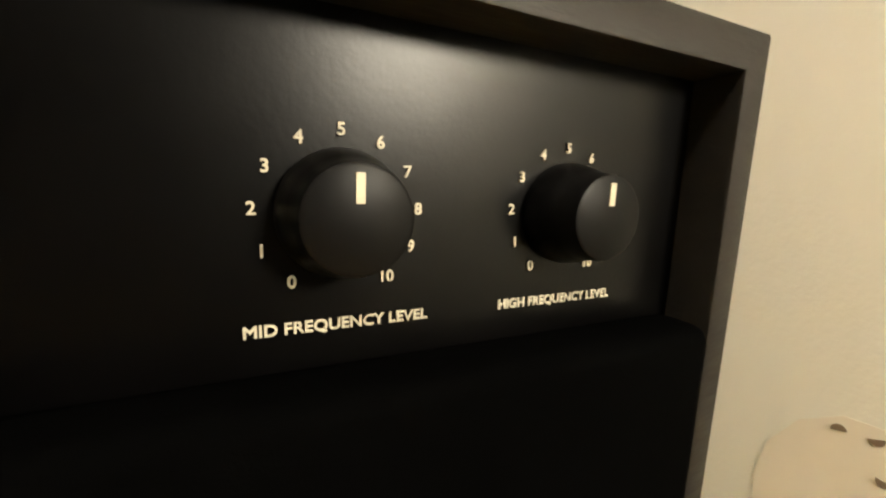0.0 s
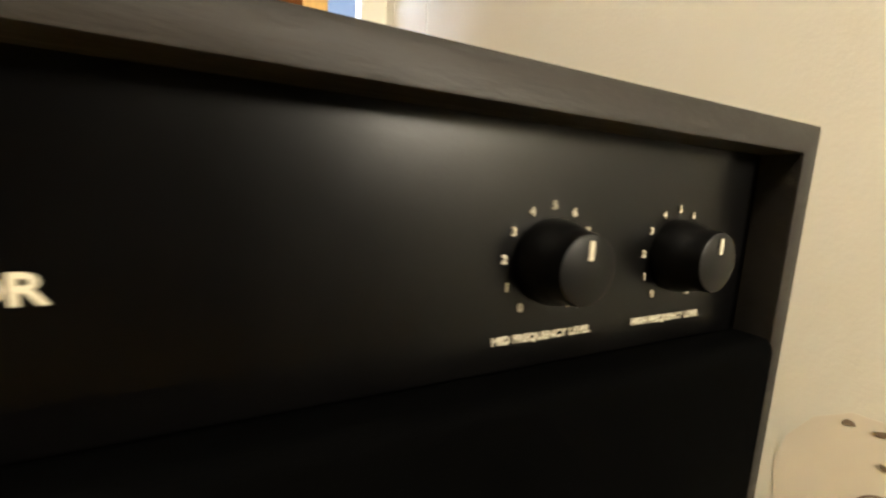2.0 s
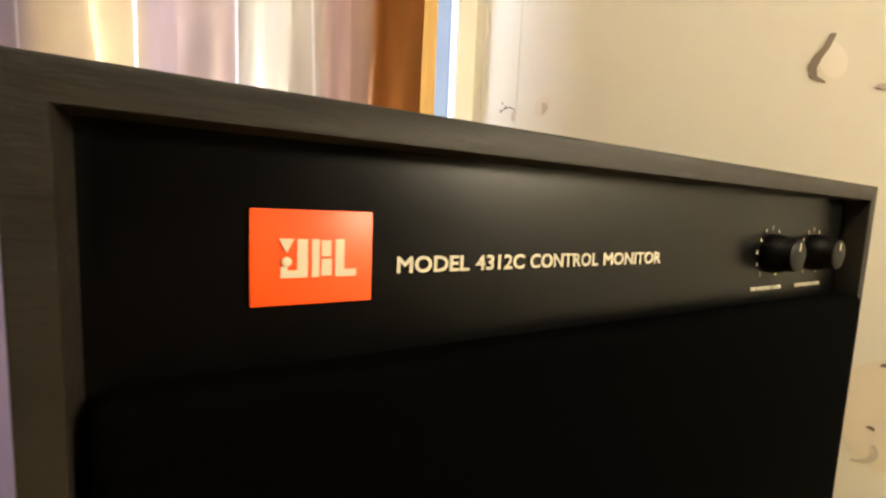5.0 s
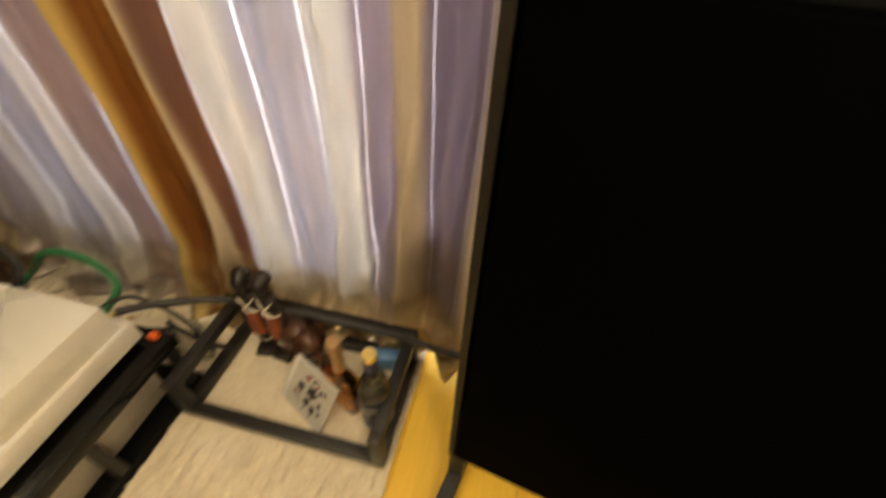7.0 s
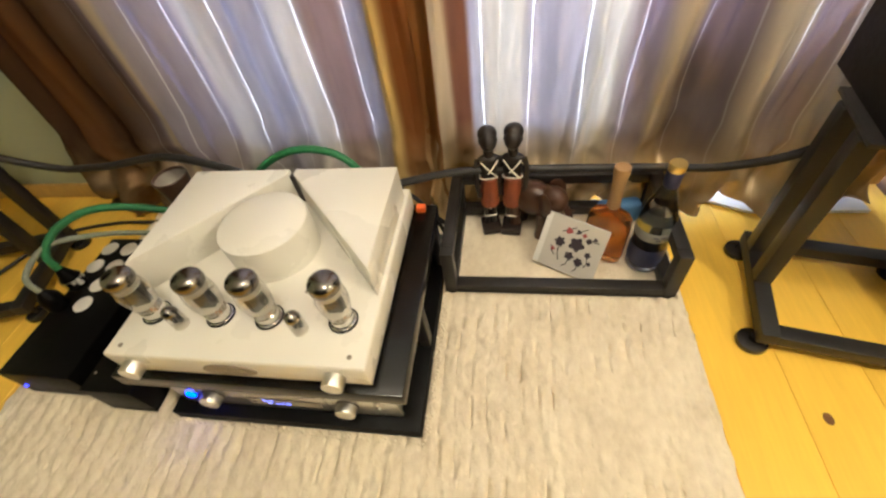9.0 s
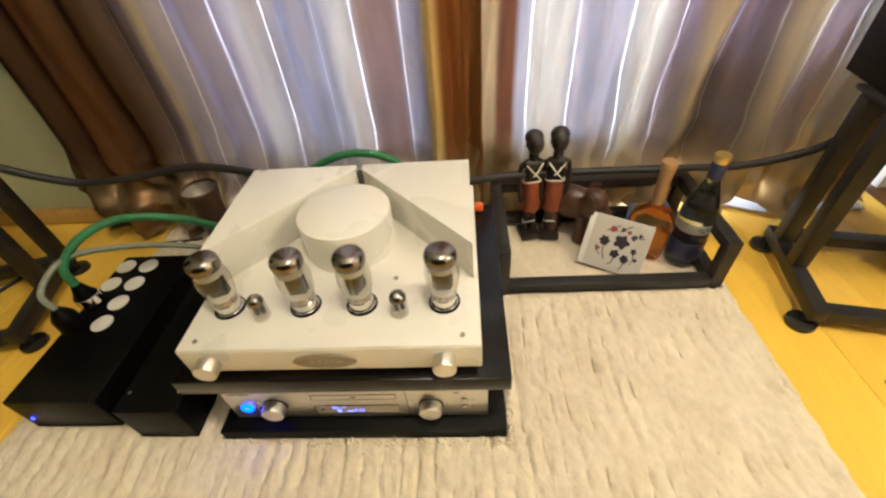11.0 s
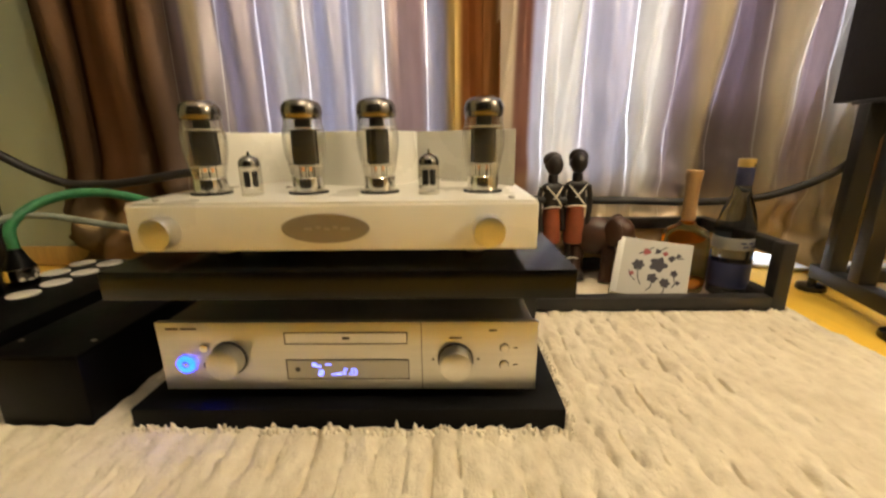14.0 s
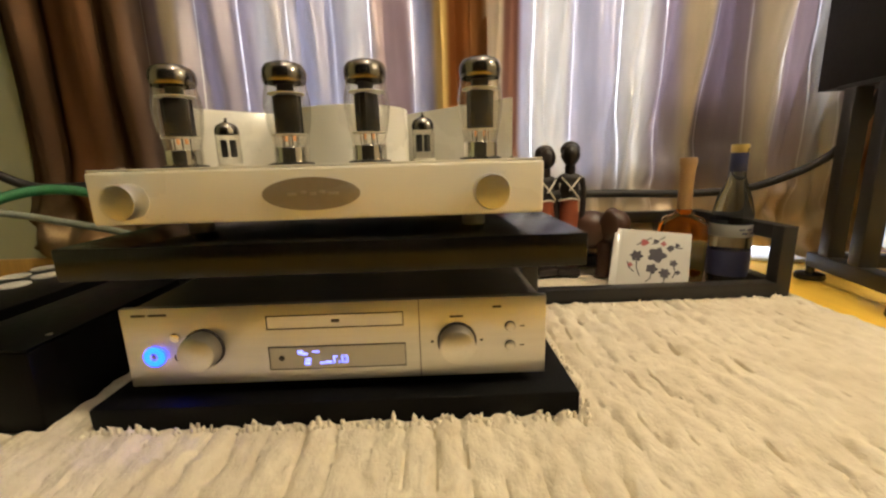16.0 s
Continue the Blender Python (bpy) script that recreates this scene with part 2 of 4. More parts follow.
M = {
    "floor": material("oiled_floorboard", (0.90, 0.54, 0.068), 0.42, vary=0.16, scale=14, stretch=(9, 0.8, 1), bump=0.05, bump_scale=60, island=True),
    "knot": material("dark_knot", (0.16, 0.07, 0.02), 0.5),
    "wallpaper": material("cream_wallpaper", (0.68, 0.65, 0.545), 0.75, vary=0.05, scale=5, bump=0.10, bump_scale=350),
    "wallpaper_green": material("pale_green_wallpaper", (0.44, 0.47, 0.32), 0.75, vary=0.07, scale=5, bump=0.10, bump_scale=350),
    "dark_wall": material("near_black_unseen_wall", (0.010, 0.008, 0.006), 0.8, vary=0.1, scale=4),
    "ceiling": material("white_ceiling", (0.80, 0.79, 0.76), 0.9, vary=0.03),
    "motif": material("brown_wallpaper_print", (0.16, 0.11, 0.07), 0.8),
    "motif_grey": material("grey_wallpaper_print", (0.47, 0.42, 0.34), 0.8),
    "motif_dark": material("dark_taupe_wallpaper_print", (0.20, 0.155, 0.115), 0.8),
    "motif_light": material("pale_wallpaper_print", (0.76, 0.71, 0.61), 0.8, vary=0.03),
    "seam": material("wallpaper_seam", (0.57, 0.54, 0.43), 0.8, vary=0.1),
    "motif_pink": material("pink_wallpaper_print", (0.665, 0.595, 0.470), 0.8, vary=0.05, scale=25),
    "jamb": material("varnished_pine", (0.55, 0.34, 0.10), 0.4, vary=0.2, scale=20, stretch=(6, 6, 0.6)),
    "white_plastic": material("white_window_plastic", (0.80, 0.80, 0.80), 0.4, vary=0.03),
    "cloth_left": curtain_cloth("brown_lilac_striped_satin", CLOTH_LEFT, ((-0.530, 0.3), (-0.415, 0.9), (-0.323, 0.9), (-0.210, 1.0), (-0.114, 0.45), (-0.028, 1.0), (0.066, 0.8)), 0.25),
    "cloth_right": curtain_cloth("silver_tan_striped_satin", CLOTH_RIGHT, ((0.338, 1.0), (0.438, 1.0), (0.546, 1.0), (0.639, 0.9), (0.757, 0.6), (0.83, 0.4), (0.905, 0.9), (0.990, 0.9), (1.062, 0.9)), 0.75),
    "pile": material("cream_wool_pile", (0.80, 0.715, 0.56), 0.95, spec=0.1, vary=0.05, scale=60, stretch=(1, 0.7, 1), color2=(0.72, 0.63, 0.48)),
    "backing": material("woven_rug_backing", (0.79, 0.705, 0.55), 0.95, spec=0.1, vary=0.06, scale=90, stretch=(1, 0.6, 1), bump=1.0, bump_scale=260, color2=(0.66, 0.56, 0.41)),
    "black_ash": material("black_ash_veneer", (0.010, 0.008, 0.0062), 0.55, spec=0.20, vary=0.35, scale=90, stretch=(0.25, 1, 1), bump=0.25, bump_scale=260),
    "panel": material("black_satin_panel", (0.0006, 0.0005, 0.0005), 0.30, spec=0.19, vary=0.25, scale=40, bump=0.02, bump_scale=900),
    "grille": material("black_grille_cloth", (0.0006, 0.0006, 0.0006), 0.8, spec=0.006, vary=0.25, scale=300, bump=0.12, bump_scale=1500),
    "knob": material("black_plastic_knob", (0.002, 0.0018, 0.0018), 0.42, spec=0.11, vary=0.15, scale=120),
    "print": material("cream_screen_print", (0.46, 0.415, 0.31), 0.6, vary=0.06),
    "badge_red": material("orange_red_badge", (0.80, 0.075, 0.010), 0.45, vary=0.05),
    "steel_black": material("black_powder_coat", (0.014, 0.012, 0.011), 0.45, vary=0.25, scale=150, bump=0.08, bump_scale=900),
    "pad": material("black_glossy_foot", (0.02, 0.018, 0.017), 0.12, vary=0.2),
    "slab": material("black_lacquer_board", (0.003, 0.0027, 0.0027), 0.20, spec=0.3, vary=0.3, scale=30, bump=0.03, bump_scale=120),
    "board": material("black_painted_board", (0.003, 0.0028, 0.0028), 0.50, spec=0.12, vary=0.3, scale=30, bump=0.10, bump_scale=220),
    "lacquer": material("white_lacquer", (0.78, 0.75, 0.67), 0.28, vary=0.025, scale=8, coat=0.25, bump=0.02, bump_scale=90),
    "silver": material("brushed_aluminium", (0.66, 0.64, 0.60), 0.30, metal=0.9, vary=0.08, scale=160, stretch=(0.05, 1, 1)),
    "turned": material("turned_aluminium_knob", (0.70, 0.68, 0.64), 0.33, metal=1.0, vary=0.06, scale=300, bump=0.05, bump_scale=900),
    "chrome": material("polished_steel", (0.72, 0.70, 0.66), 0.10, metal=1.0, vary=0.05),
    "pewter": material("grey_pewter_badge", (0.30, 0.26, 0.21), 0.45, metal=0.6, vary=0.12),
    "pewter_light": material("worn_badge_script", (0.40, 0.355, 0.29), 0.5, metal=0.5),
    "black_metal": material("black_steel_case", (0.002, 0.0018, 0.0018), 0.42, spec=0.10, vary=0.25, scale=80, bump=0.05, bump_scale=800),
    "case_grey": material("silver_grey_case_paint", (0.36, 0.33, 0.29), 0.42, metal=0.4, vary=0.1, scale=60),
    "groove": material("dark_groove", (0.06, 0.05, 0.045), 0.6),
    "display": material("tinted_display_window", (0.55, 0.51, 0.44), 0.25, vary=0.06),
    "blue_ring": glow("blue_ring_light", (0.0005, 0.020, 1.0), 26.0),
    "blue_led": glow("blue_indicator", (0.03, 0.04, 1.0), 8.0),
    "blue_digits": glow("blue_display_segments", (0.16, 0.20, 1.0), 4.0),
    "heater": glow("orange_heater_glow", (1.0, 0.42, 0.12), 0.65),
    "bulb": thin_glass("thin_bulb_glass"),
    "getter": material("mirror_getter", (0.24, 0.22, 0.20), 0.22, metal=1.0, vary=0.25, scale=60),
    "anode": material("grey_black_anode", (0.035, 0.033, 0.033), 0.5, metal=0.3, vary=0.2),
    "mica": material("mica_spacer", (0.62, 0.58, 0.48), 0.3),
    "dark_wood": material("dark_carved_wood", (0.014, 0.008, 0.006), 0.42, vary=0.35, scale=40, bump=0.2, bump_scale=160),
    "red_wood": material("red_brown_painted_wood", (0.24, 0.055, 0.02), 0.5, vary=0.25, scale=60),
    "beads": material("white_beads", (0.75, 0.70, 0.60), 0.5),
    "brown_wood": material("brown_carved_wood", (0.060, 0.024, 0.012), 0.38, vary=0.35, scale=30, bump=0.2, bump_scale=140),
    "jewel": material("clear_case_plastic", (0.72, 0.70, 0.66), 0.12, vary=0.03),
    "sleeve": material("white_paper_sleeve", (0.52, 0.49, 0.44), 0.35, vary=0.03),
    "ink": material("dark_violet_print", (0.030, 0.020, 0.030), 0.5),
    "ink_red": material("red_print", (0.30, 0.05, 0.05), 0.5),
    "amber": glass("amber_glass", (0.80, 0.30, 0.05)),
    "cork": material("turned_wooden_stopper", (0.33, 0.19, 0.08), 0.45, vary=0.2, scale=50, stretch=(1, 1, 0.3)),
    "bottle": glass("dark_blue_green_glass", (0.46, 0.53, 0.60)),
    "label": material("silver_grey_label", (0.26, 0.26, 0.25), 0.45, vary=0.08),
    "label_blue": material("dark_blue_label", (0.025, 0.03, 0.09), 0.4, vary=0.15),
    "gold": material("gold_foil", (0.75, 0.55, 0.18), 0.28, metal=0.8),
    "rubber": material("black_cable_jacket", (0.018, 0.016, 0.016), 0.5, vary=0.2, scale=200, bump=0.2, bump_scale=1200),
    "green": material("green_braided_jacket", (0.018, 0.16, 0.055), 0.45, vary=0.3, scale=400, bump=0.3, bump_scale=1500),
    "grey_cable": material("grey_green_braided_jacket", (0.20, 0.22, 0.17), 0.5, vary=0.3, scale=400, bump=0.3, bump_scale=1500),
    "orange": material("orange_plug_plastic", (0.70, 0.12, 0.02), 0.4),
    "blue_plastic": material("blue_plastic", (0.08, 0.20, 0.40), 0.35, vary=0.2),
    "clay": material("brown_glazed_clay", (0.075, 0.036, 0.020), 0.35, vary=0.25, scale=20),
    "socket": material("white_socket_cover", (0.74, 0.71, 0.64), 0.4, vary=0.04),
}


# ---- modelling helpers ----
def box(bm, x0, x1, y0, y1, z0, z1, bevel=0.0, segments=2):
    made = bmesh.ops.create_cube(bm, size=1, matrix=Matrix.Translation(((x0 + x1) / 2, (y0 + y1) / 2, (z0 + z1) / 2)) @ Matrix.Diagonal((x1 - x0, y1 - y0, z1 - z0, 1)))
    if bevel:
        edges = {e for vert in made["verts"] for e in vert.link_edges}
        bmesh.ops.bevel(bm, geom=list(edges), offset=bevel, segments=segments, affect="EDGES", profile=0.5)
    return bm


def a_box(*a, **k):
    return box(bmesh.new(), *a, **k)


def lathe(profile, m=None, steps=32, bm=None):
    """A turned body from (radius, height) pairs along z."""
    bm = bm or bmesh.new()
    rings = []
    for r, z in profile:
        if r < 1e-6:
            rings.append([bm.verts.new((0, 0, z))])
        else:
            rings.append([bm.verts.new((r * math.cos(2 * math.pi * i / steps), r * math.sin(2 * math.pi * i / steps), z)) for i in range(steps)])
    for a, b in zip(rings, rings[1:]):
        for i in range(steps):
            j = (i + 1) % steps
            ring = [a[i % len(a)], a[j % len(a)], b[j % len(b)], b[i % len(b)]]
            ring = list(dict.fromkeys(ring))
            if len(ring) > 2:
                bm.faces.new(ring)
    if m is not None:
        bmesh.ops.transform(bm, matrix=m, verts=[vert for ring in rings for vert in ring])
    bmesh.ops.recalc_face_normals(bm, faces=bm.faces)
    return bm


def rod(profile, m, steps=32):
    return lathe(profile, m, steps)


def disc(r, h, b=0.0):
    """Profile of a closed cylinder from z = 0 to h with a softened rim."""
    b = b or min(r, h) * 0.12
    return [(0, 0), (r - b, 0), (r, b), (r, h - b), (r - b * 0.3, h - b * 0.3), (r - b, h), (0, h)]


def prism(bm, outline, z0, z1, m=None, bevel=0.0):
    low, high = [bm.verts.new((x, y, z0)) for x, y in outline], [bm.verts.new((x, y, z1)) for x, y in outline]
    count = len(outline)
    faces = [bm.faces.new(low[::-1]), bm.faces.new(high)]
    faces += [bm.faces.new([low[i], low[(i + 1) % count], high[(i + 1) % count], high[i]]) for i in range(count)]
    if bevel:
        bmesh.ops.bevel(bm, geom=list({e for f in faces for e in f.edges}), offset=bevel, segments=2, affect="EDGES", profile=0.5)
    if m is not None:
        bmesh.ops.transform(bm, matrix=m, verts=bm.verts)
    bmesh.ops.recalc_face_normals(bm, faces=bm.faces)
    return bm


def ribbon(left, right, z0, z1, m=None):
    """A thin raised band between two lines."""
    bm = bmesh.new()
    rows = [[bm.verts.new((*p, z0)), bm.verts.new((*p, z1)), bm.verts.new((*q, z1)), bm.verts.new((*q, z0))] for p, q in zip(left, right)]
    for a, c in zip(rows, rows[1:]):
        for i in range(4):
            bm.faces.new([a[i], a[(i + 1) % 4], c[(i + 1) % 4], c[i]])
    bm.faces.new(rows[0]), bm.faces.new(rows[-1][::-1])
    if m is not None:
        bmesh.ops.transform(bm, matrix=m, verts=bm.verts)
    bmesh.ops.recalc_face_normals(bm, faces=bm.faces)
    return bm


def sweep(points, radius, steps=10, fine=8):
    """A round cable along a smooth line through the points."""
    pts = [Vector(p) for p in points]
    line = []
    for i in range(len(pts) - 1):
        p0, p1, p2, p3 = pts[max(i - 1, 0)], pts[i], pts[i + 1], pts[min(i + 2, len(pts) - 1)]
        for s in range(fine):
            t = s / fine
            line.append(0.5 * (2 * p1 + (p2 - p0) * t + (2 * p0 - 5 * p1 + 4 * p2 - p3) * t * t + (3 * p1 - p0 - 3 * p2 + p3) * t ** 3))
    line.append(pts[-1])
    bm, rings, side = bmesh.new(), [], None
    for i, p in enumerate(line):
        ahead = (line[min(i + 1, len(line) - 1)] - line[max(i - 1, 0)]).normalized()
        side = (Vector((0.3, 0.2, 1)) if side is None else side)
        side = (side - ahead * side.dot(ahead)).normalized()
        up = ahead.cross(side)
        rings.append([bm.verts.new(p + radius * (math.cos(a) * side + math.sin(a) * up)) for a in (2 * math.pi * j / steps for j in range(steps))])
    for a, b in zip(rings, rings[1:]):
        for j in range(steps):
            bm.faces.new([a[j], a[(j + 1) % steps], b[(j + 1) % steps], b[j]])
    bm.faces.new(rings[0][::-1]), bm.faces.new(rings[-1])
    bmesh.ops.recalc_face_normals(bm, faces=bm.faces)
    return bm


def mesh_of(name, bm, mats, smooth=True):
    me = bpy.data.meshes.new(name)
    bm.to_mesh(me)
    bm.free()
    for mat in mats if isinstance(mats, (list, tuple)) else [mats]:
        me.materials.append(mat)
    if smooth:
        me.shade_smooth()
        me.set_sharp_from_angle(angle=radians(38))
    return me


def part(name, bm, mat, parent, label=""):
    ob = new(name, mesh_of(name, bm, mat))
    ob.parent = parent
    return tagged(ob, label)


def thing(name, label, category, m=None, group=""):
    """An Empty at a thing's base, under which its parts stand."""
    ob = new(name)
    ob.empty_display_size = 0.05
    ob.matrix_world = m or Matrix()
    return tagged(ob, label, category, group, "thing")


def single(name, bm, mat, label, category, m=None, group="", kind="thing"):
    ob = new(name, mesh_of(name, bm, mat))
    ob.matrix_world = m or Matrix()
    return tagged(ob, label, category, group, kind)


def structure(name, bm, mat, label, category="structure", parent=None):
    ob = new(name, mesh_of(name, bm, mat))
    ob.parent = parent
    return tagged(ob, label, category, "", "structure")


def words(name, text, size, m, mat, parent, width=None, depth=0.0002, label=""):
    """Letters as a thin mesh, left-aligned on their base line, scaled to a width."""
    data = bpy.data.curves.new(name, "FONT")
    data.body, data.size, data.extrude, data.resolution_u = text, 1.0, depth / size, 3
    ob = new(name + "_curve", data)
    bpy.context.view_layer.update()
    me = bpy.data.meshes.new_from_object(ob.evaluated_get(bpy.context.evaluated_depsgraph_get()))
    bpy.data.objects.remove(ob)
    bpy.data.curves.remove(data)
    whole = bmesh.new()
    whole.from_mesh(me)
    bmesh.ops.remove_doubles(whole, verts=whole.verts, dist=0.0005)
    bmesh.ops.recalc_face_normals(whole, faces=whole.faces)
    push = {}
    for vert in whole.verts:
        sides = [face.normal for face in vert.link_faces if abs(face.normal.z) < 0.3]
        if sides:
            total = sides[0] + sides[-1]
            push[vert] = total * (0.021 / max(0.6, 1 + sides[0].dot(sides[-1])))
    for vert, step in push.items():
        vert.co += step
    whole.to_mesh(me)
    whole.free()
    me.transform(Matrix.Diagonal((size, size, size, 1)))
    xs = [vert.co.x for vert in me.vertices]
    if width:
        me.transform(Matrix.Translation((-min(xs), 0, 0)))
        me.transform(Matrix.Diagonal((width / (max(xs) - min(xs)), 1, 1, 1)))
    else:
        me.transform(Matrix.Translation((-(min(xs) + max(xs)) / 2, -size * 0.36, 0)))
    me.transform(m)
    me.materials.clear()
    me.materials.append(mat)
    me.name = name
    ob = new(name, me)
    ob.parent = parent
    return tagged(ob, label)


UPRIGHT = pose(0, 0, 0, 90)

# ---- the room ----
X0, X1, Y0, Y1, TOP = -1.75, 1.36, -1.6, 0.66, 2.5
OPEN_L, OPEN_T = -0.46, 2.25
structure("wall_right", a_box(X1, X1 + 0.15, Y0, 0.675, 0, TOP), M["wallpaper"], "cream wallpaper with small brown printed motifs", "wall")
structure("wall_left", a_box(X0 - 0.15, X0, Y0, 1.1, 0, TOP), M["wallpaper_green"], "pale green wallpaper, plain", "wall")
# unseen wall, set near and almost black to darken the panel's reflections
structure("unseen_wall_rear", a_box(X0, X1, Y0 - 0.15, Y0, 0, TOP), M["dark_wall"], "unseen rear wall, near black to darken reflections", "wall")
bm = a_box(X0, OPEN_L, Y1, Y1 + 0.16, 0, TOP)
box(bm, OPEN_L, X1, Y1, Y1 + 0.16, OPEN_T, TOP)
box(bm, OPEN_L, 0.64, Y1, Y1 + 0.16, 0.0, 0.24)
# added unseen panel: keeps daylight off the lower right cloth, leaves a floor slit
box(bm, 0.64, 1.245, Y1 + 0.002, Y1 + 0.045, 0.09, 0.40)
structure("wall_window", bm, M["wallpaper_green"], "pale green papered wall with a wide window opening and added panel", "wall")
structure("wall_return", a_box(1.324, X1, 0.655, 0.675, 0, TOP), M["wallpaper"], "cream papered strip of wall beside the window", "wall")
structure("ceiling", a_box(X0, X1, Y0, 1.1, TOP, TOP + 0.1), M["ceiling"], "plain white painted ceiling", "ceiling")
structure("baseboard", a_box(X0, OPEN_L - 0.40, Y1 - 0.014, Y1 - 0.001, 0.003, 0.055, 0.003), M["jamb"], "varnished pine baseboard under the window wall", "baseboard")
structure("baseboard", a_box(X1 - 0.014, X1 - 0.001, Y0, 0.60, 0.003, 0.055, 0.003), M["jamb"], "varnished pine baseboard under the cream wall", "baseboard")

window = thing("window_1", "wide window with pine stile and clear panes behind the curtain", "window")
window["kind"] = "structure"
part("window_frame", a_box(1.234, 1.276, 0.645, 0.700, 0.0125, OPEN_T, 0.004), M["jamb"], window, "varnished pine stile")
part("window_frame", a_box(OPEN_L, OPEN_L + 0.06, 0.68, 0.74, 0.242, OPEN_T, 0.004), M["white_plastic"], window)
part("window_frame", a_box(0.14, 0.22, 0.69, 0.74, 0.242, OPEN_T - 0.06, 0.004), M["white_plastic"], window)
# white strip cut diagonally to stand for the daylight slit under the hem
part("daylight_slit_strip", prism(bmesh.new(), [(0.80, 0.640), (0.965, 0.558), (1.22, 0.558), (1.22, 0.72), (0.80, 0.72)], 0.002, 0.010, bevel=0.002), M["white_plastic"], window, "white strip on the floor, shaped as the daylight slit under the hem")
pane = part("pane", a_box(OPEN_L + 0.06, X1 - 0.002, 0.722, 0.726, 0.02, OPEN_T), M["bulb"], window)
pane.visible_shadow = False
structure("backdrop", a_box(-3, 4, 2.4, 2.42, -0.5, 4), glow("daylight_haze", (0.32, 0.48, 0.80), 0.9), "plain pale blue daylight outside", "backdrop")

# printed marks of the wallpaper, a hair proud of the wall
paper = thing("wallpaper_print", "small brown and grey printed marks on cream wallpaper", "wallpaper")
paper["kind"] = "structure"
TURN = pose(X1 - 0.0001, 0, 0) @ Matrix(((0, 0, -1, 0), (1, 0, 0, 0), (0, 1, 0, 0), (0, 0, 0, 1)))


def mark(y, z, w, h, turn, mat, arc=1.0, proud=0.0006):
    count = 14
    pts = [(w * math.cos(arc * math.pi * i / count), h * math.sin(arc * math.pi * i / count)) for i in range(count + (0 if arc > 1.9 else 1))]
    part("print_mark", prism(bmesh.new(), pts, 0, proud, TURN @ pose(y, z, 0, 0, 0, turn)), mat, paper)


def stroke(points, width, mat):
    pts = [Vector(p) for p in points]
    sides = [[], []]
    for i, p in enumerate(pts):
        d = (pts[min(i + 1, len(pts) - 1)] - pts[max(i - 1, 0)]).normalized()
        w = width * (0.5 + 0.5 * math.sin(math.pi * (i + 0.4) / len(pts)))
        sides[0].append(p + Vector((-d.y, d.x)) * w)
        sides[1].append(p - Vector((-d.y, d.x)) * w)
    part("print_mark", ribbon([tuple(p) for p in sides[0]], [tuple(p) for p in sides[1]], 0.0, 0.0005, TURN), mat, paper)


def curve_pts(cy, cz, ry, rz, a0, a1, count=12):
    return [(cy + ry * math.cos(radians(a0 + (a1 - a0) * i / count)), cz + rz * math.sin(radians(a0 + (a1 - a0) * i / count))) for i in range(count + 1)]


mark(0.146, 0.818, 0.034, 0.046, 0, M["motif_pink"], 2.0, 0.0002)
for y, z, turn in ((0.154, 0.856, -10), (0.143, 0.858, 160), (0.1385, 0.842, 190), (0.157, 0.804, 20)):
    mark(y, z, 0.0026, 0.0028, turn, M["motif"])
stroke(curve_pts(0.137, 0.808, 0.012, 0.018, 20, 160), 0.0006, M["motif"])
stroke(curve_pts(0.168, 0.786, 0.016, 0.012, 150, 260), 0.0018, M["motif_grey"])
part("print_mark", ribbon([(0.212, 1.121), (0.216, 1.111), (0.221, 1.105), (0.224, 1.097), (0.222, 1.088), (0.212, 1.081)], [(0.208, 1.120), (0.211, 1.110), (0.215, 1.103), (0.218, 1.095), (0.217, 1.088), (0.211, 1.0825)], 0.0, 0.0005, TURN), M["motif_dark"], paper)
mark(0.2085, 1.099, 0.0085, 0.016, -20, M["motif_light"], 2.0, 0.0002)
stroke(curve_pts(0.172, 1.074, 0.008, 0.003, 180, 360), 0.0022, M["motif_grey"])
stroke(curve_pts(0.574, 1.106, 0.018, 0.014, 30, 170), 0.0009, M["motif"])
stroke([(0.560, 1.112), (0.562, 1.104), (0.558, 1.098)], 0.004, M["motif_grey"])
for y, z in ((0.585, 1.128), (0.578, 1.122), (0.588, 1.118)):
    mark(y, z, 0.0016, 0.0016, 0, M["motif"], 2.0)
mark(0.508, 1.110, 0.014, 0.014, 0, M["motif_pink"], 2.0, 0.0002)
mark(0.508, 1.108, 0.008, 0.010, 90, M["motif_grey"], 1.0)
for y in (0.556, 0.634):
    stroke([(y, 0.1), (y, 0.5), (y, 0.9), (y, 1.3), (y, 1.8), (y, 2.4)], 0.0011, M["seam"])

floor = structure("floor", a_box(X0, X1, Y0, 0.74, -0.08, -0.006), M["knot"], "yellow oiled wooden floorboards with a few knots", "floor")
for y, x, r in ((0.068, 0.927, 0.008), (-0.35, -0.95, 0.007), (0.02, -1.2, 0.006)):
    part("knot", lathe([(0, 0), (r, 0.0004), (r * 0.9, 0.0012), (0, 0.0014)], pose(x, y, 0.0002) @ Matrix.Diagonal((1, 1.35, 1, 1)), 14), M["knot"], floor)


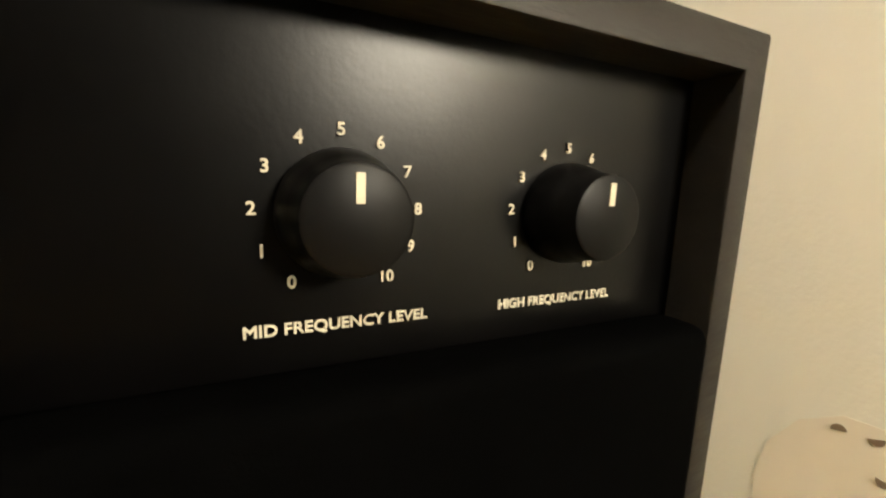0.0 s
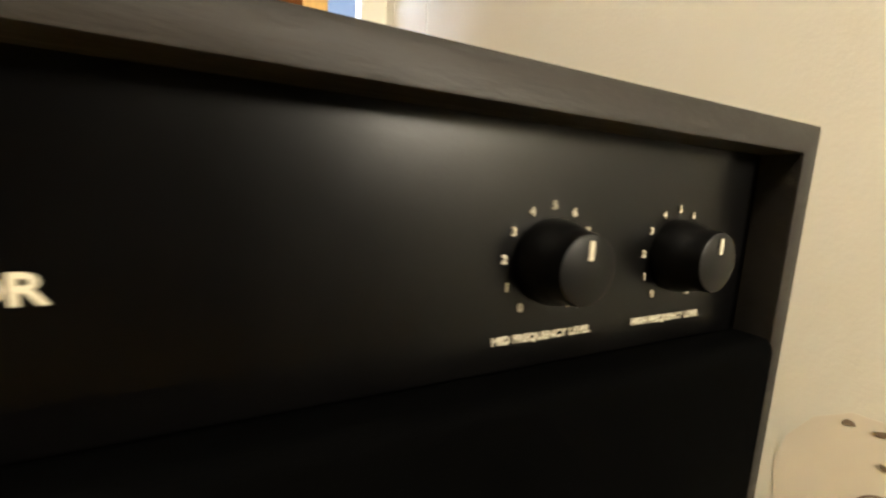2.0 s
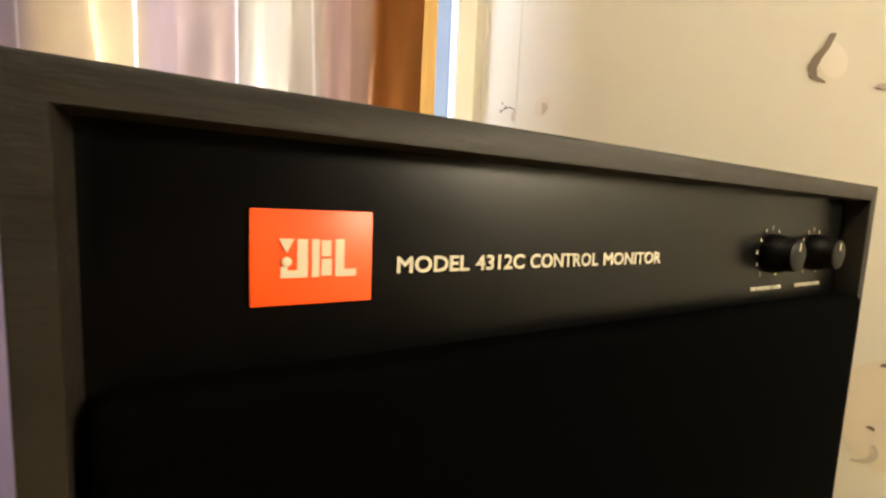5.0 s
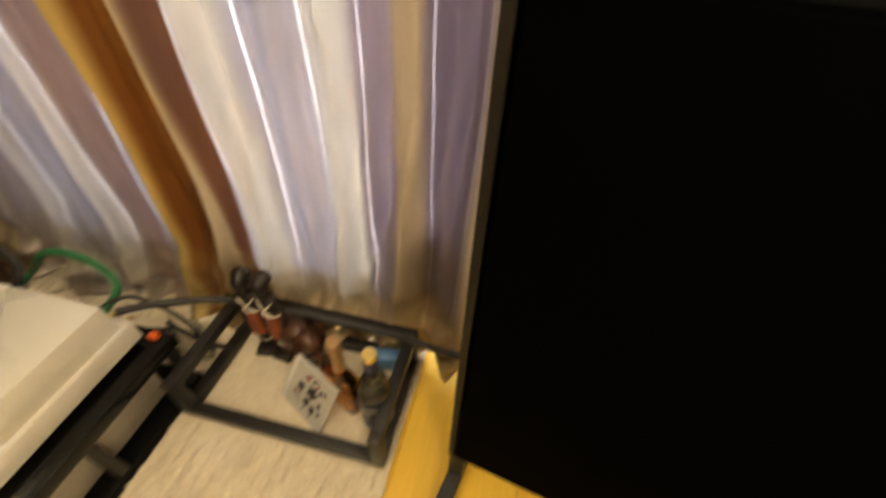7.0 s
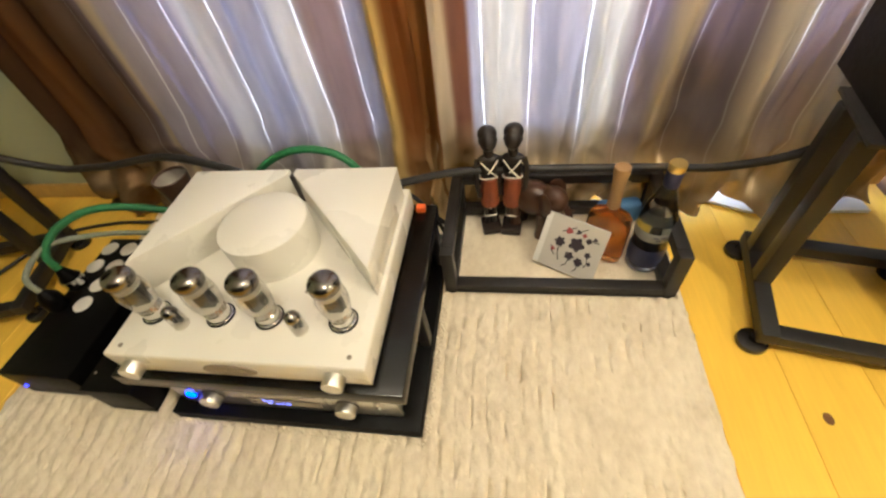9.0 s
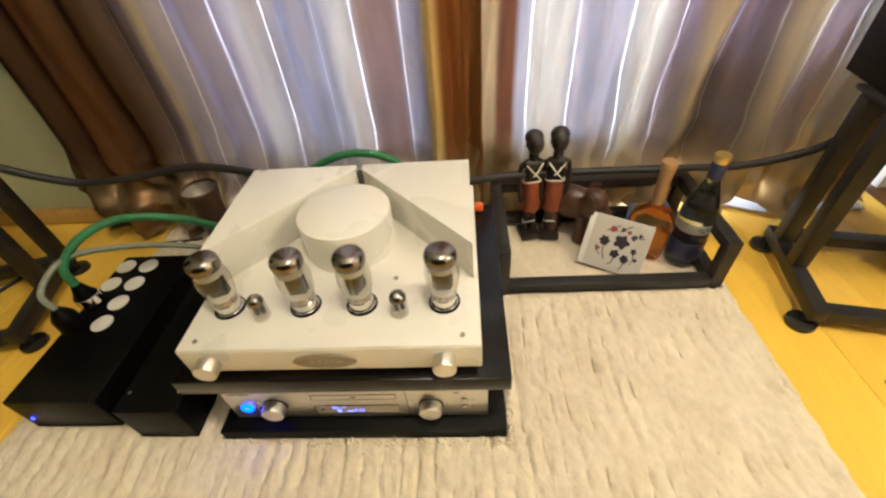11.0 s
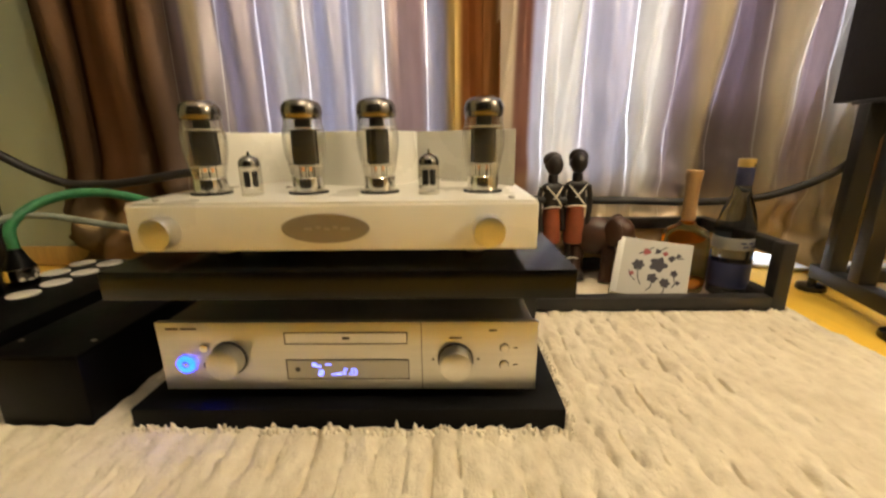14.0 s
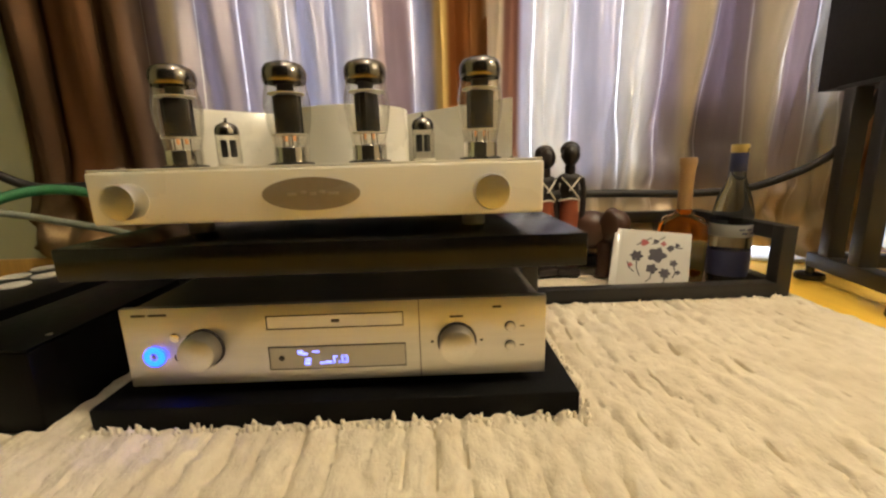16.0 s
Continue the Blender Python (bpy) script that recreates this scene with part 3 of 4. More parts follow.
# ---- curtains ----
# folds that stand forward: place, half width, depth, lean with height
FOLDS = [(-0.80, 0.030, 0.045, -0.04), (-0.69, 0.045, 0.060, -0.06), (-0.585, 0.035, 0.045, -0.05), (-0.468, 0.030, 0.050, -0.14), (-0.375, 0.030, 0.024, -0.06), (-0.250, 0.035, 0.050, -0.06), (-0.165, 0.022, 0.020, 0.0), (-0.060, 0.036, 0.050, -0.02), (0.030, 0.024, 0.022, 0.0), (0.128, 0.022, 0.055, 0.03), (0.185, 0.020, 0.025, 0.0),
         (0.252, 0.020, 0.055, 0.08), (0.345, 0.030, 0.034, 0.02), (0.405, 0.022, 0.040, 0.10), (0.500, 0.035, 0.026, 0.03), (0.578, 0.020, 0.050, 0.16), (0.650, 0.022, 0.028, 0.22), (0.722, 0.028, 0.065, 0.18), (0.800, 0.024, 0.022, 0.12), (0.875, 0.042, 0.110, 0.12), (0.955, 0.026, 0.035, 0.06), (1.02, 0.030, 0.030, 0.0), (1.08, 0.026, 0.050, 0.0), (1.145, 0.024, 0.030, 0.0)]


def fold_depth(x, z, seed):
    """How far the cloth stands forward: round ridges with sharper valleys, spreading towards the hem."""
    up = min(z, 0.75) - 0.6
    total = 0.0
    for at, half, depth, lean in FOLDS:
        d = abs(x - at - 0.35 * lean * up - 0.006 * math.sin(6 * z + 40 * at)) / (half * (1.12 - 0.18 * up))
        if d < 2.6:
            total = max(total, depth * math.exp(-0.9 * d ** 1.7) * (0.80 + 0.45 * noise.noise(Vector((at * 17, z * 2.3, seed)))))
    return total


def curtain(x0, x1, seed, mat, label):
    nx, nz = int((x1 - x0) / 0.0045), 170
    heights = [0.014 + 2.276 * (i / nz) ** 1.8 for i in range(nz + 1)]
    bm = bmesh.new()
    layer = bm.loops.layers.uv.new("UVMap")
    grid = []
    for z in heights:
        row = []
        low = max(0.0, 1 - z / 0.30)
        up = min(z, 0.68) - 0.6
        for i in range(nx + 1):
            u = x0 + (x1 - x0) * i / nx
            x = u + 0.05 * (u - 0.15) * up + 0.075 * min(0.0, u) * max(0.0, 0.68 - z)
            y = 0.628 - fold_depth(u, z, seed) - 0.006 * math.sin(2 * math.pi * 14 * u + 3 * math.sin(2.0 * z))
            y -= 0.03 * max(0.0, min(1.0, (u - 0.80) / 0.15)) * max(0.0, 1 - z / 0.9)
            # diagonal drag lines in the slack part of the cloth
            slack = max(0.0, min(1.0, (u - 0.30) / 0.12)) * max(0.0, 1 - abs(z - 0.42) / 0.42)
            drag = abs(noise.noise(Vector((u * 9 - z * 2.2, z * 0.9 + u * 2, seed + 11))))
            y += 0.013 * max(0.0, 0.20 - drag) / 0.20 * slack
            y += 0.008 * noise.noise(Vector((u * 9, z * 3.0, seed + 9)))
            # the hem buckles and swells where it meets the floor
            y -= 0.022 * low * max(0.0, min(1.0, (0.84 - u) / 0.08))
            y += (0.075 * noise.noise(Vector((u * 8.5, z * 9, seed))) + 0.007 * noise.noise(Vector((u * 21, z * 20, seed + 3)))) * low
            for fx, fz, amp in ((7.0, 6.0, 0.034), (-12.0, 8.0, 0.016)):
                y -= amp * low ** 1.2 * (1 - 2.6 * abs(noise.noise(Vector((u * fx + z * fz, z * abs(fz) * 1.5, seed + fx)))))
            lift = 0.016 * low * (0.5 + noise.noise(Vector((u * 6, 0, seed + 5)))) + 0.026 * low ** 3 * max(0.0, min(1.0, (u - 0.80) / 0.05)) * max(0.0, min(1.0, (1.0 - u) / 0.05))
            row.append(bm.verts.new((x + 0.020 * low * noise.noise(Vector((u * 11, z * 13, seed + 7))), min(y, 0.652), max(0.008, z + lift))))
        grid.append(row)
    for j in range(nz):
        for i in range(nx):
            face = bm.faces.new([grid[j][i], grid[j][i + 1], grid[j + 1][i + 1], grid[j + 1][i]])
            for loop, di, dj in zip(face.loops, (0, 1, 1, 0), (0, 0, 1, 1)):
                loop[layer].uv = (x0 + (x1 - x0) * (i + di) / nx, heights[j + dj])
    ob = single("curtain", bm, mat, label, "curtain", group="curtains")
    ob.modifiers.new("thickness", "SOLIDIFY").thickness = 0.0012
    return ob


curtain(-0.84, 0.235, 3, M["cloth_left"], "dark brown, lilac and silver striped satin curtain, floor length")
curtain(0.195, 1.236, 8, M["cloth_right"], "lilac, silver and tan striped satin curtain, crumpled hem")


# ---- rug ----
RX0, RX1, RY0, RY1 = -0.665, 0.752, -0.29, 0.60
rug = thing("rug", "cream woollen rug with ribbed shaggy pile on the floor", "rug")
nx, ny = 620, 300


def rug_top(x, y):
    """Height of the matted pile: ribs along y parted by broken furrows, pressed down under what stands on it."""
    for a, b, c, d in PRESSED:
        if a < x < b and c < y < d:
            return 0.0055
    drift = x + 0.005 * math.sin(y * 14) + 0.020 * noise.noise(Vector((x * 6, y * 4, 1)))
    across = (drift / 0.030) % 1.0
    row = math.floor(drift / 0.030)
    gap = min(across, 1 - across) * 0.030
    broken = noise.noise(Vector((row * 7.3, y * 21, 5))) + 0.6 * noise.noise(Vector((row * 3.1, y * 52, 6)))
    h = 0.0125 + 0.0022 * math.sin(math.pi * across) - 0.0062 * max(0.0, min(1.0, (broken - 0.15) * 2.6)) * max(0.0, 1 - gap / 0.0068)
    h += 0.0046 * noise.noise(Vector((x * 50, y * 34, 12))) + 0.0018 * noise.noise(Vector((x * 95, y * 60, 3))) + 0.0005 * noise.noise(Vector((x * 190, y * 150, 4)))
    return max(0.0035, h)


PRESSED = ((-0.250, 0.249, -0.023, 0.39), (-0.407, -0.295, -0.018, 0.365), (-0.624, -0.450, 0.001, 0.375), (0.25, 0.742, 0.294, 0.576))
bm = bmesh.new()
g = [[bm.verts.new((RX0 + (RX1 - RX0) * i / nx, RY0 + (RY1 - RY0) * j / ny, rug_top(RX0 + (RX1 - RX0) * i / nx, RY0 + (RY1 - RY0) * j / ny))) for i in range(nx + 1)] for j in range(ny + 1)]
for j in range(ny):
    for i in range(nx):
        bm.faces.new([g[j][i], g[j][i + 1], g[j + 1][i + 1], g[j + 1][i]])
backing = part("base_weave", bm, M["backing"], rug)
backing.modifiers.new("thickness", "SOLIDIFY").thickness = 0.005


def pile_mesh():
    rng = np.random.default_rng(5)
    step = 0.0058
    xs, ys = np.meshgrid(np.arange(RX0, RX1, step), np.arange(RY0, RY1, step))
    xs, ys = xs.ravel() + rng.uniform(-0.0028, 0.0028, xs.size), ys.ravel() + rng.uniform(-0.0028, 0.0028, ys.size)
    rise = np.array([rug_top(x, y) for x, y in zip(xs, ys)])
    # tufts standing up against the front of the black board and the wooden frame
    edge = ((xs > -0.25) & (xs < 0.249) & (ys > -0.036) & (ys < -0.024)) | ((xs > 0.249) & (xs < 0.262) & (ys > -0.03) & (ys < 0.29)) | ((xs > 0.25) & (xs < 0.742) & (ys > 0.284) & (ys < 0.293))
    edge &= rng.random(xs.size) < 0.75
    xs, ys, rise = xs[edge], ys[edge], rise[edge]
    count = xs.size
    tall = rng.uniform(0.004, 0.012, count) * rng.uniform(0.4, 1.0, count) * np.where((ys > 0.28) & (xs > 0.262), 0.4, 1.0)
    lean, way, wide = tall * rng.uniform(0.1, 0.5, count), rng.uniform(0, 2 * np.pi, count), rng.uniform(0.0024, 0.0044, count)
    turn = rng.uniform(0, 2 * np.pi, count)
    verts = np.zeros((count, 7, 3))
    for c in range(3):
        a = turn + 2 * np.pi * c / 3
        verts[:, c] = np.stack([xs + wide * np.cos(a), ys + wide * np.sin(a), rise - 0.0015], 1)
        verts[:, 3 + c] = np.stack([xs + 0.8 * wide * np.cos(a) + 0.4 * lean * np.cos(way), ys + 0.8 * wide * np.sin(a) + 0.4 * lean * np.sin(way), rise + tall * 0.6], 1)
    verts[:, 6] = np.stack([xs + lean * np.cos(way), ys + lean * np.sin(way) - 0.001, rise + tall], 1)
    base = 7 * np.arange(count)[:, None]
    quads = np.concatenate([base + [0, 1, 4, 3], base + [1, 2, 5, 4], base + [2, 0, 3, 5]])
    tris = np.concatenate([base + [3, 4, 6], base + [4, 5, 6], base + [5, 3, 6]])
    me = bpy.data.meshes.new("pile")
    me.from_pydata(verts.reshape(-1, 3).tolist(), [], quads.tolist() + tris.tolist())
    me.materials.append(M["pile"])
    me.shade_smooth()
    return me


ob = new("pile", pile_mesh())
ob.parent = rug
tagged(ob, "shaggy cream wool tufts", kind="stuff")

# ---- loudspeakers on stands ----
SW, SH, SD = 0.362, 0.597, 0.298
RIM, RIM_T, DEEP, GR_T, GR_Y = 0.0075, 0.0083, 0.011, 0.0616, -0.0034


def loudspeaker(m, label):
    """Origin: the front lower left corner; the front looks along -y."""
    s = thing("loudspeaker", label, "loudspeaker", m, "stereo loudspeakers")
    bm = bmesh.new()
    ring = lambda x0, x1, z0, z1, y: [bm.verts.new(c) for c in ((x0, y, z0), (x1, y, z0), (x1, y, z1), (x0, y, z1))]
    rear, front, lip, deep = ring(0, SW, 0, SH, SD), ring(0, SW, 0, SH, 0), ring(RIM, SW - RIM, RIM, SH - RIM_T, 0), ring(RIM, SW - RIM, RIM, SH - RIM_T, DEEP + 0.004)
    bm.faces.new(rear[::-1]), bm.faces.new(deep)
    for a, c in ((rear, front), (front, lip), (lip, deep)):
        for i in range(4):
            bm.faces.new([a[i], a[(i + 1) % 4], c[(i + 1) % 4], c[i]])
    bmesh.ops.recalc_face_normals(bm, faces=bm.faces)
    outer = [e for e in bm.edges if all(vert in front + rear + lip for vert in e.verts)]
    bmesh.ops.bevel(bm, geom=[e for e in outer if e.calc_length() > 0.02], offset=0.0009, segments=2, affect="EDGES", profile=0.5)
    part("cabinet", bm, M["black_ash"], s, "black ash veneered cabinet")
    part("front_panel", a_box(RIM, SW - RIM, DEEP, DEEP + 0.0039, SH - GR_T - 0.02, SH - RIM_T), M["panel"], s, "satin black control panel")
    part("grille", a_box(0.0105, SW - 0.0105, GR_Y, DEEP - 0.0005, 0.009, SH - GR_T, 0.004, segments=3), M["grille"], s, "black cloth grille")

    def on_panel(x, z, y=DEEP - 0.0003):
        return pose(x, y, SH + z) @ UPRIGHT

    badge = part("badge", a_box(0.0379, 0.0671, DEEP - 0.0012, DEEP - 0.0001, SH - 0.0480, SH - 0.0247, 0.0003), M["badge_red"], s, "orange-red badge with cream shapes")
    f = DEEP - 0.0014
    for x0, x1, z0, z1 in ((0.0484, 0.0508, -0.0412, -0.0318), (0.0446, 0.0484, -0.0412, -0.0394), (0.0446, 0.0462, -0.0394, -0.0384), (0.0518, 0.0536, -0.0412, -0.0318), (0.0541, 0.0564, -0.0361, -0.0321), (0.0541, 0.0566, -0.0409, -0.0367), (0.0575, 0.0597, -0.0412, -0.0318), (0.0597, 0.0628, -0.0412, -0.0394)):
        part("emblem", a_box(x0, x1, f, f + 0.0005, SH + z0, SH + z1), M["print"], badge)
    part("emblem", prism(bmesh.new(), [(-0.0017, 0.0017), (0, -0.0017), (0.0017, 0.0017)], 0, 0.0004, on_panel(0.0459, -0.0334, f)), M["print"], badge)
    part("emblem", lathe(disc(0.0012, 0.0004), on_panel(0.0459, -0.0372, f), 14), M["print"], badge)
    for text, at, wide in (("MODEL", 0.0745, 0.0232), ("4312C", 0.1000, 0.0186), ("CONTROL", 0.1210, 0.0312), ("MONITOR", 0.1552, 0.0328)):
        words("lettering", text, 0.0064, on_panel(at, -0.0411), M["print"], s, wide)
    for name, cx, cz, lab, lx0, lx1 in (("mid", 0.2745, -0.0383, "MID FREQUENCY LEVEL", 0.2600, 0.2895), ("high", 0.3190, -0.0383, "HIGH FREQUENCY LEVEL", 0.3045, 0.3336)):
        for i in range(11):
            a = radians(234 - 28.8 * i)
            words("numeral", str(i), 0.0027, on_panel(cx + 0.0128 * math.cos(a), cz + 0.0128 * math.sin(a)), M["print"], s)
        words("lettering", lab, 0.0026, on_panel(lx0, -0.0569), M["print"], s, lx1 - lx0)
        knob = part("control_knob", rod([(0, 0), (0.0098, 0), (0.0099, 0.002), (0.0094, 0.0045), (0.0086, 0.0070), (0.0081, 0.0080), (0.0079, 0.0108), (0.0076, 0.0118), (0.0070, 0.0121), (0, 0.0121)], pose(cx, DEEP, SH + cz) @ UPRIGHT, 40), M["knob"], s, "round black control knob")
        part("pointer", a_box(cx - 0.0006, cx + 0.0006, DEEP - 0.01235, DEEP - 0.01195, SH + cz + 0.0022, SH + cz + 0.0062), M["print"], knob, "cream pointer line")
    return s


def speaker_stand(m, label, w=0.255, d=0.235, h=0.39, posts=(0.005, 0.085)):
    """Square tube stand: base frame, two pairs of posts, top plate. Origin: the middle of the base on the floor."""
    s = thing("speaker_stand", label, "speaker stand", m, "speaker stands")
    t = 0.030
    for x in (-w / 2, w / 2):
        part("side_bar", a_box(x - t / 2, x + t / 2, -d / 2 - t / 2, d / 2 + t / 2, 0.026, 0.026 + t, 0.002), M["steel_black"], s)
        for y in posts:
            part("post", a_box(x - t / 2, x + t / 2, y - t / 2, y + t / 2, 0.026 + t, h - 0.008, 0.002), M["steel_black"], s)
        for y in (-d / 2, d / 2):
            foot = part("foot", lathe([(0, 0), (0.026, 0), (0.0275, 0.003), (0.026, 0.011), (0.018, 0.014), (0.008, 0.015), (0.008, 0.026), (0, 0.026)], pose(x + (0.012 if x > 0 else -0.012), y, 0.0005), 28), M["pad"], s, "glossy black round foot")
    for y in (-d / 2, d / 2):
        part("cross_bar", a_box(-w / 2 + t / 2, w / 2 - t / 2, y - t / 2, y + t / 2, 0.028, 0.024 + t, 0.002), M["steel_black"], s)
    part("top_plate", a_box(-w / 2 - 0.012, w / 2 + 0.06, -0.03, d / 2 + 0.01, h - 0.008, h, 0.002), M["steel_black"], s)
    return s


loudspeaker(pose(0.88, 0.222, 0.390, 0, 0, -10), "black monitor loudspeaker with exposed control panel on steel stand")
speaker_stand(pose(1.015, 0.292, 0, 0, 0, -12), "black square-tube steel loudspeaker stand on four round feet")
loudspeaker(pose(-1.205, 0.135, 0.390, 0, 0, 16), "black monitor loudspeaker standing before the pale green wall")
speaker_stand(pose(-0.975, 0.275, 0, 0, 0, 16), "black square-tube steel stand beside the green cable", 0.29, 0.25, 0.39, (0.025, 0.125))

# ---- the rack, the disc player and the valve amplifier ----
rack = thing("audio_rack", "two black boards on posts carrying player and amplifier", "audio rack")
part("lower_board", a_box(-0.247, 0.246, -0.021, 0.385, 0.009, 0.036, 0.002), M["board"], rack)
part("upper_board", a_box(-0.247, 0.247, -0.022, 0.385, 0.168, 0.200, 0.0025), M["slab"], rack, "glossy black upper board")
for x in (-0.232, 0.232):
    for y in (0.155, 0.365):
        part("post", a_box(x - 0.011, x + 0.011, y - 0.011, y + 0.011, 0.036, 0.168, 0.0015), M["steel_black"], rack)

player = thing("disc_player", "silver-fronted disc player with blue ring light and display", "disc player")
part("case", a_box(-0.211, 0.211, 0.008, 0.325, 0.052, 0.129, 0.0015), M["case_grey"], player, "silver-grey painted steel case")
part("front_panel", a_box(-0.215, 0.215, 0.0, 0.008, 0.048, 0.133, 0.0012), M["silver"], player, "brushed silver front")
for y in (0.04, 0.17, 0.30):
    part("screw", lathe(disc(0.0035, 0.0015), pose(0.211, y, 0.115) @ pose(0, 0, 0, 0, 90), 14), M["pewter"], player)
for x in (-0.16, 0.16):
    for y in (0.05, 0.28):
        part("foot", lathe(disc(0.017, 0.017), pose(x, y, 0.0362), 24), M["black_metal"], player)


def framed(name, x0, x1, z0, z1, mat, parent, label):
    bm = bmesh.new()
    for a in ((x0, x1, z0, z0 + 0.0009), (x0, x1, z1 - 0.0009, z1), (x0, x0 + 0.0009, z0 + 0.0009, z1 - 0.0009), (x1 - 0.0009, x1, z0 + 0.0009, z1 - 0.0009)):
        box(bm, a[0], a[1], -0.0009, -0.0001, a[2], a[3])
    part("gap", bm, M["groove"], parent)
    return part(name, a_box(x0 + 0.0014, x1 - 0.0014, -0.0007, -0.0001, z0 + 0.0014, z1 - 0.0014), mat, parent, label)


drawer = framed("disc_drawer", -0.070, 0.069, 0.106, 0.121, M["silver"], player, "slim disc drawer")
part("emblem", a_box(-0.004, 0.004, -0.0011, -0.0007, 0.112, 0.1155), M["groove"], drawer)
shown = framed("display", -0.071, 0.070, 0.0615, 0.087, M["display"], player, "tinted display with blue segments")
part("emblem", lathe(disc(0.003, 0.0004), pose(-0.058, -0.0007, 0.0745) @ UPRIGHT, 16), M["groove"], shown)
for x0, x1, z0, z1 in ((-0.041, -0.036, 0.0785, 0.0825), (-0.036, -0.031, 0.0775, 0.0795), (-0.026, -0.019, 0.0800, 0.0815), (-0.035, -0.029, 0.0665, 0.0700), (-0.034, -0.028, 0.0710, 0.0735), (-0.019, -0.014, 0.0672, 0.0690), (-0.013, -0.007, 0.0672, 0.0700),
                       (-0.005, -0.0035, 0.0675, 0.0755), (-0.003, -0.001, 0.0740, 0.0755), (0.0005, 0.0018, 0.0675, 0.0695), (0.0035, 0.0048, 0.0675, 0.0755), (0.0060, 0.0090, 0.0675, 0.0690), (0.0060, 0.0090, 0.0740, 0.0755), (0.0085, 0.0098, 0.0690, 0.0740)):
    part("segment", a_box(x0, x1, -0.0012, -0.0008, z0, z1), M["blue_digits"], shown)
for x, z, r, name in ((-0.135, 0.089, 0.0185, "selector_knob"), (0.123, 0.087, 0.0180, "volume_knob")):
    collar = part("collar", lathe(disc(r + 0.0022, 0.002), pose(x, 0, z) @ UPRIGHT, 40), M["groove"], player)
    part(name, rod([(0, 0), (r, 0), (r, 0.014), (r * 0.96, 0.0165), (r * 0.88, 0.0175), (0, 0.0172)], pose(x, -0.0015, z) @ UPRIGHT, 48), M["turned"], player, "turned aluminium knob")
ring = part("power_button", lathe([(0.0046, 0), (0.0046, 0.0016), (0.0056, 0.0024), (0.0092, 0.0024), (0.0100, 0.0016), (0.0100, 0)], pose(-0.187, 0, 0.081) @ UPRIGHT, 36), M["blue_ring"], player, "glowing blue ring round the power button")
part("button_cap", lathe(disc(0.0042, 0.0016), pose(-0.187, 0, 0.081) @ UPRIGHT, 28), M["silver"], ring)
part("button", lathe(disc(0.0048, 0.003), pose(-0.162, 0, 0.102) @ UPRIGHT, 24), M["chrome"], player)
part("headphone_jack", lathe([(0, 0.0006), (0.0030, 0.0006), (0.0034, 0.0014), (0.0050, 0.0014), (0.0054, 0)], pose(-0.161, 0, 0.080) @ UPRIGHT, 24), M["knob"], player, "black headphone socket")
for z in (0.101, 0.080):
    part("button", lathe(disc(0.0046, 0.003), pose(0.178, 0, z) @ UPRIGHT, 24), M["silver"], player)
    part("collar", lathe(disc(0.0055, 0.0008), pose(0.178, 0, z) @ UPRIGHT, 24), M["groove"], player)
    part("mark_bar", a_box(0.188, 0.193, -0.0006, -0.0001, z - 0.0009, z + 0.0005), M["groove"], player)
part("panel_seam", a_box(0.0844, 0.0853, -0.0005, -0.0001, 0.0485, 0.1325), M["groove"], player)
for x0, x1, z in ((0.160, 0.169, 0.1225), (-0.203, -0.189, 0.1255), (-0.186, -0.168, 0.1255), (0.116, 0.130, 0.1135), (0.096, 0.099, 0.087), (0.147, 0.150, 0.087)):
    part("mark_bar", a_box(x0, x1, -0.0006, -0.0001, z - 0.0011, z + 0.0011), M["groove"], player)

amp = thing("valve_amplifier", "white lacquered valve amplifier with four large output valves", "amplifier")
part("chassis", a_box(-0.209, 0.206, -0.015, 0.356, 0.219, 0.2675, 0.003, segments=3), M["lacquer"], amp, "white lacquered chassis")
part("top_plate", a_box(-0.2075, 0.2045, -0.0135, 0.3545, 0.2675, 0.2695, 0.0008), M["lacquer"], amp)
for x in (-0.15, 0.147):
    for y in (0.055, 0.31):
        part("foot", lathe(disc(0.0125, 0.019), pose(x, y, 0.2002), 28), M["pewter"], amp, "silver turned foot")
part("transformer_cover", prism(bmesh.new(), [(-0.199, 0.104), (-0.006, 0.318), (-0.006, 0.333), (-0.199, 0.333)], 0.2695, 0.339, bevel=0.0012), M["lacquer"], amp)
part("transformer_cover", prism(bmesh.new(), [(0.199, 0.104), (0.199, 0.333), (0.006, 0.333), (0.006, 0.318)], 0.2695, 0.339, bevel=0.0012), M["lacquer"], amp)
part("cover_bridge", a_box(-0.0062, 0.0062, 0.321, 0.329, 0.2695, 0.331), M["groove"], amp)
part("drum_cover", lathe([(0, 0), (0.074, 0), (0.074, 0.0680), (0.0735, 0.0690), (0.0725, 0.0695), (0, 0.0695)], pose(-0.003, 0.197, 0.2695), 64), M["lacquer"], amp, "round white transformer drum")
oval = part("badge", lathe(disc(0.0445, 0.003, 0.001), pose(-0.007, -0.0148, 0.243) @ UPRIGHT @ Matrix.Diagonal((1, 0.34, 1, 1)), 56), M["pewter"], amp, "oval pewter badge with worn script")
for x0, x1, z in ((-0.028, -0.020, 0.243), (-0.016, -0.011, 0.2445), (-0.008, -0.002, 0.243), (0.001, 0.006, 0.2445), (0.009, 0.018, 0.243)):
    part("script_bar", a_box(x0, x1, -0.0186, -0.0177, z - 0.0013, z + 0.0013, 0.0003), M["pewter_light"], oval)
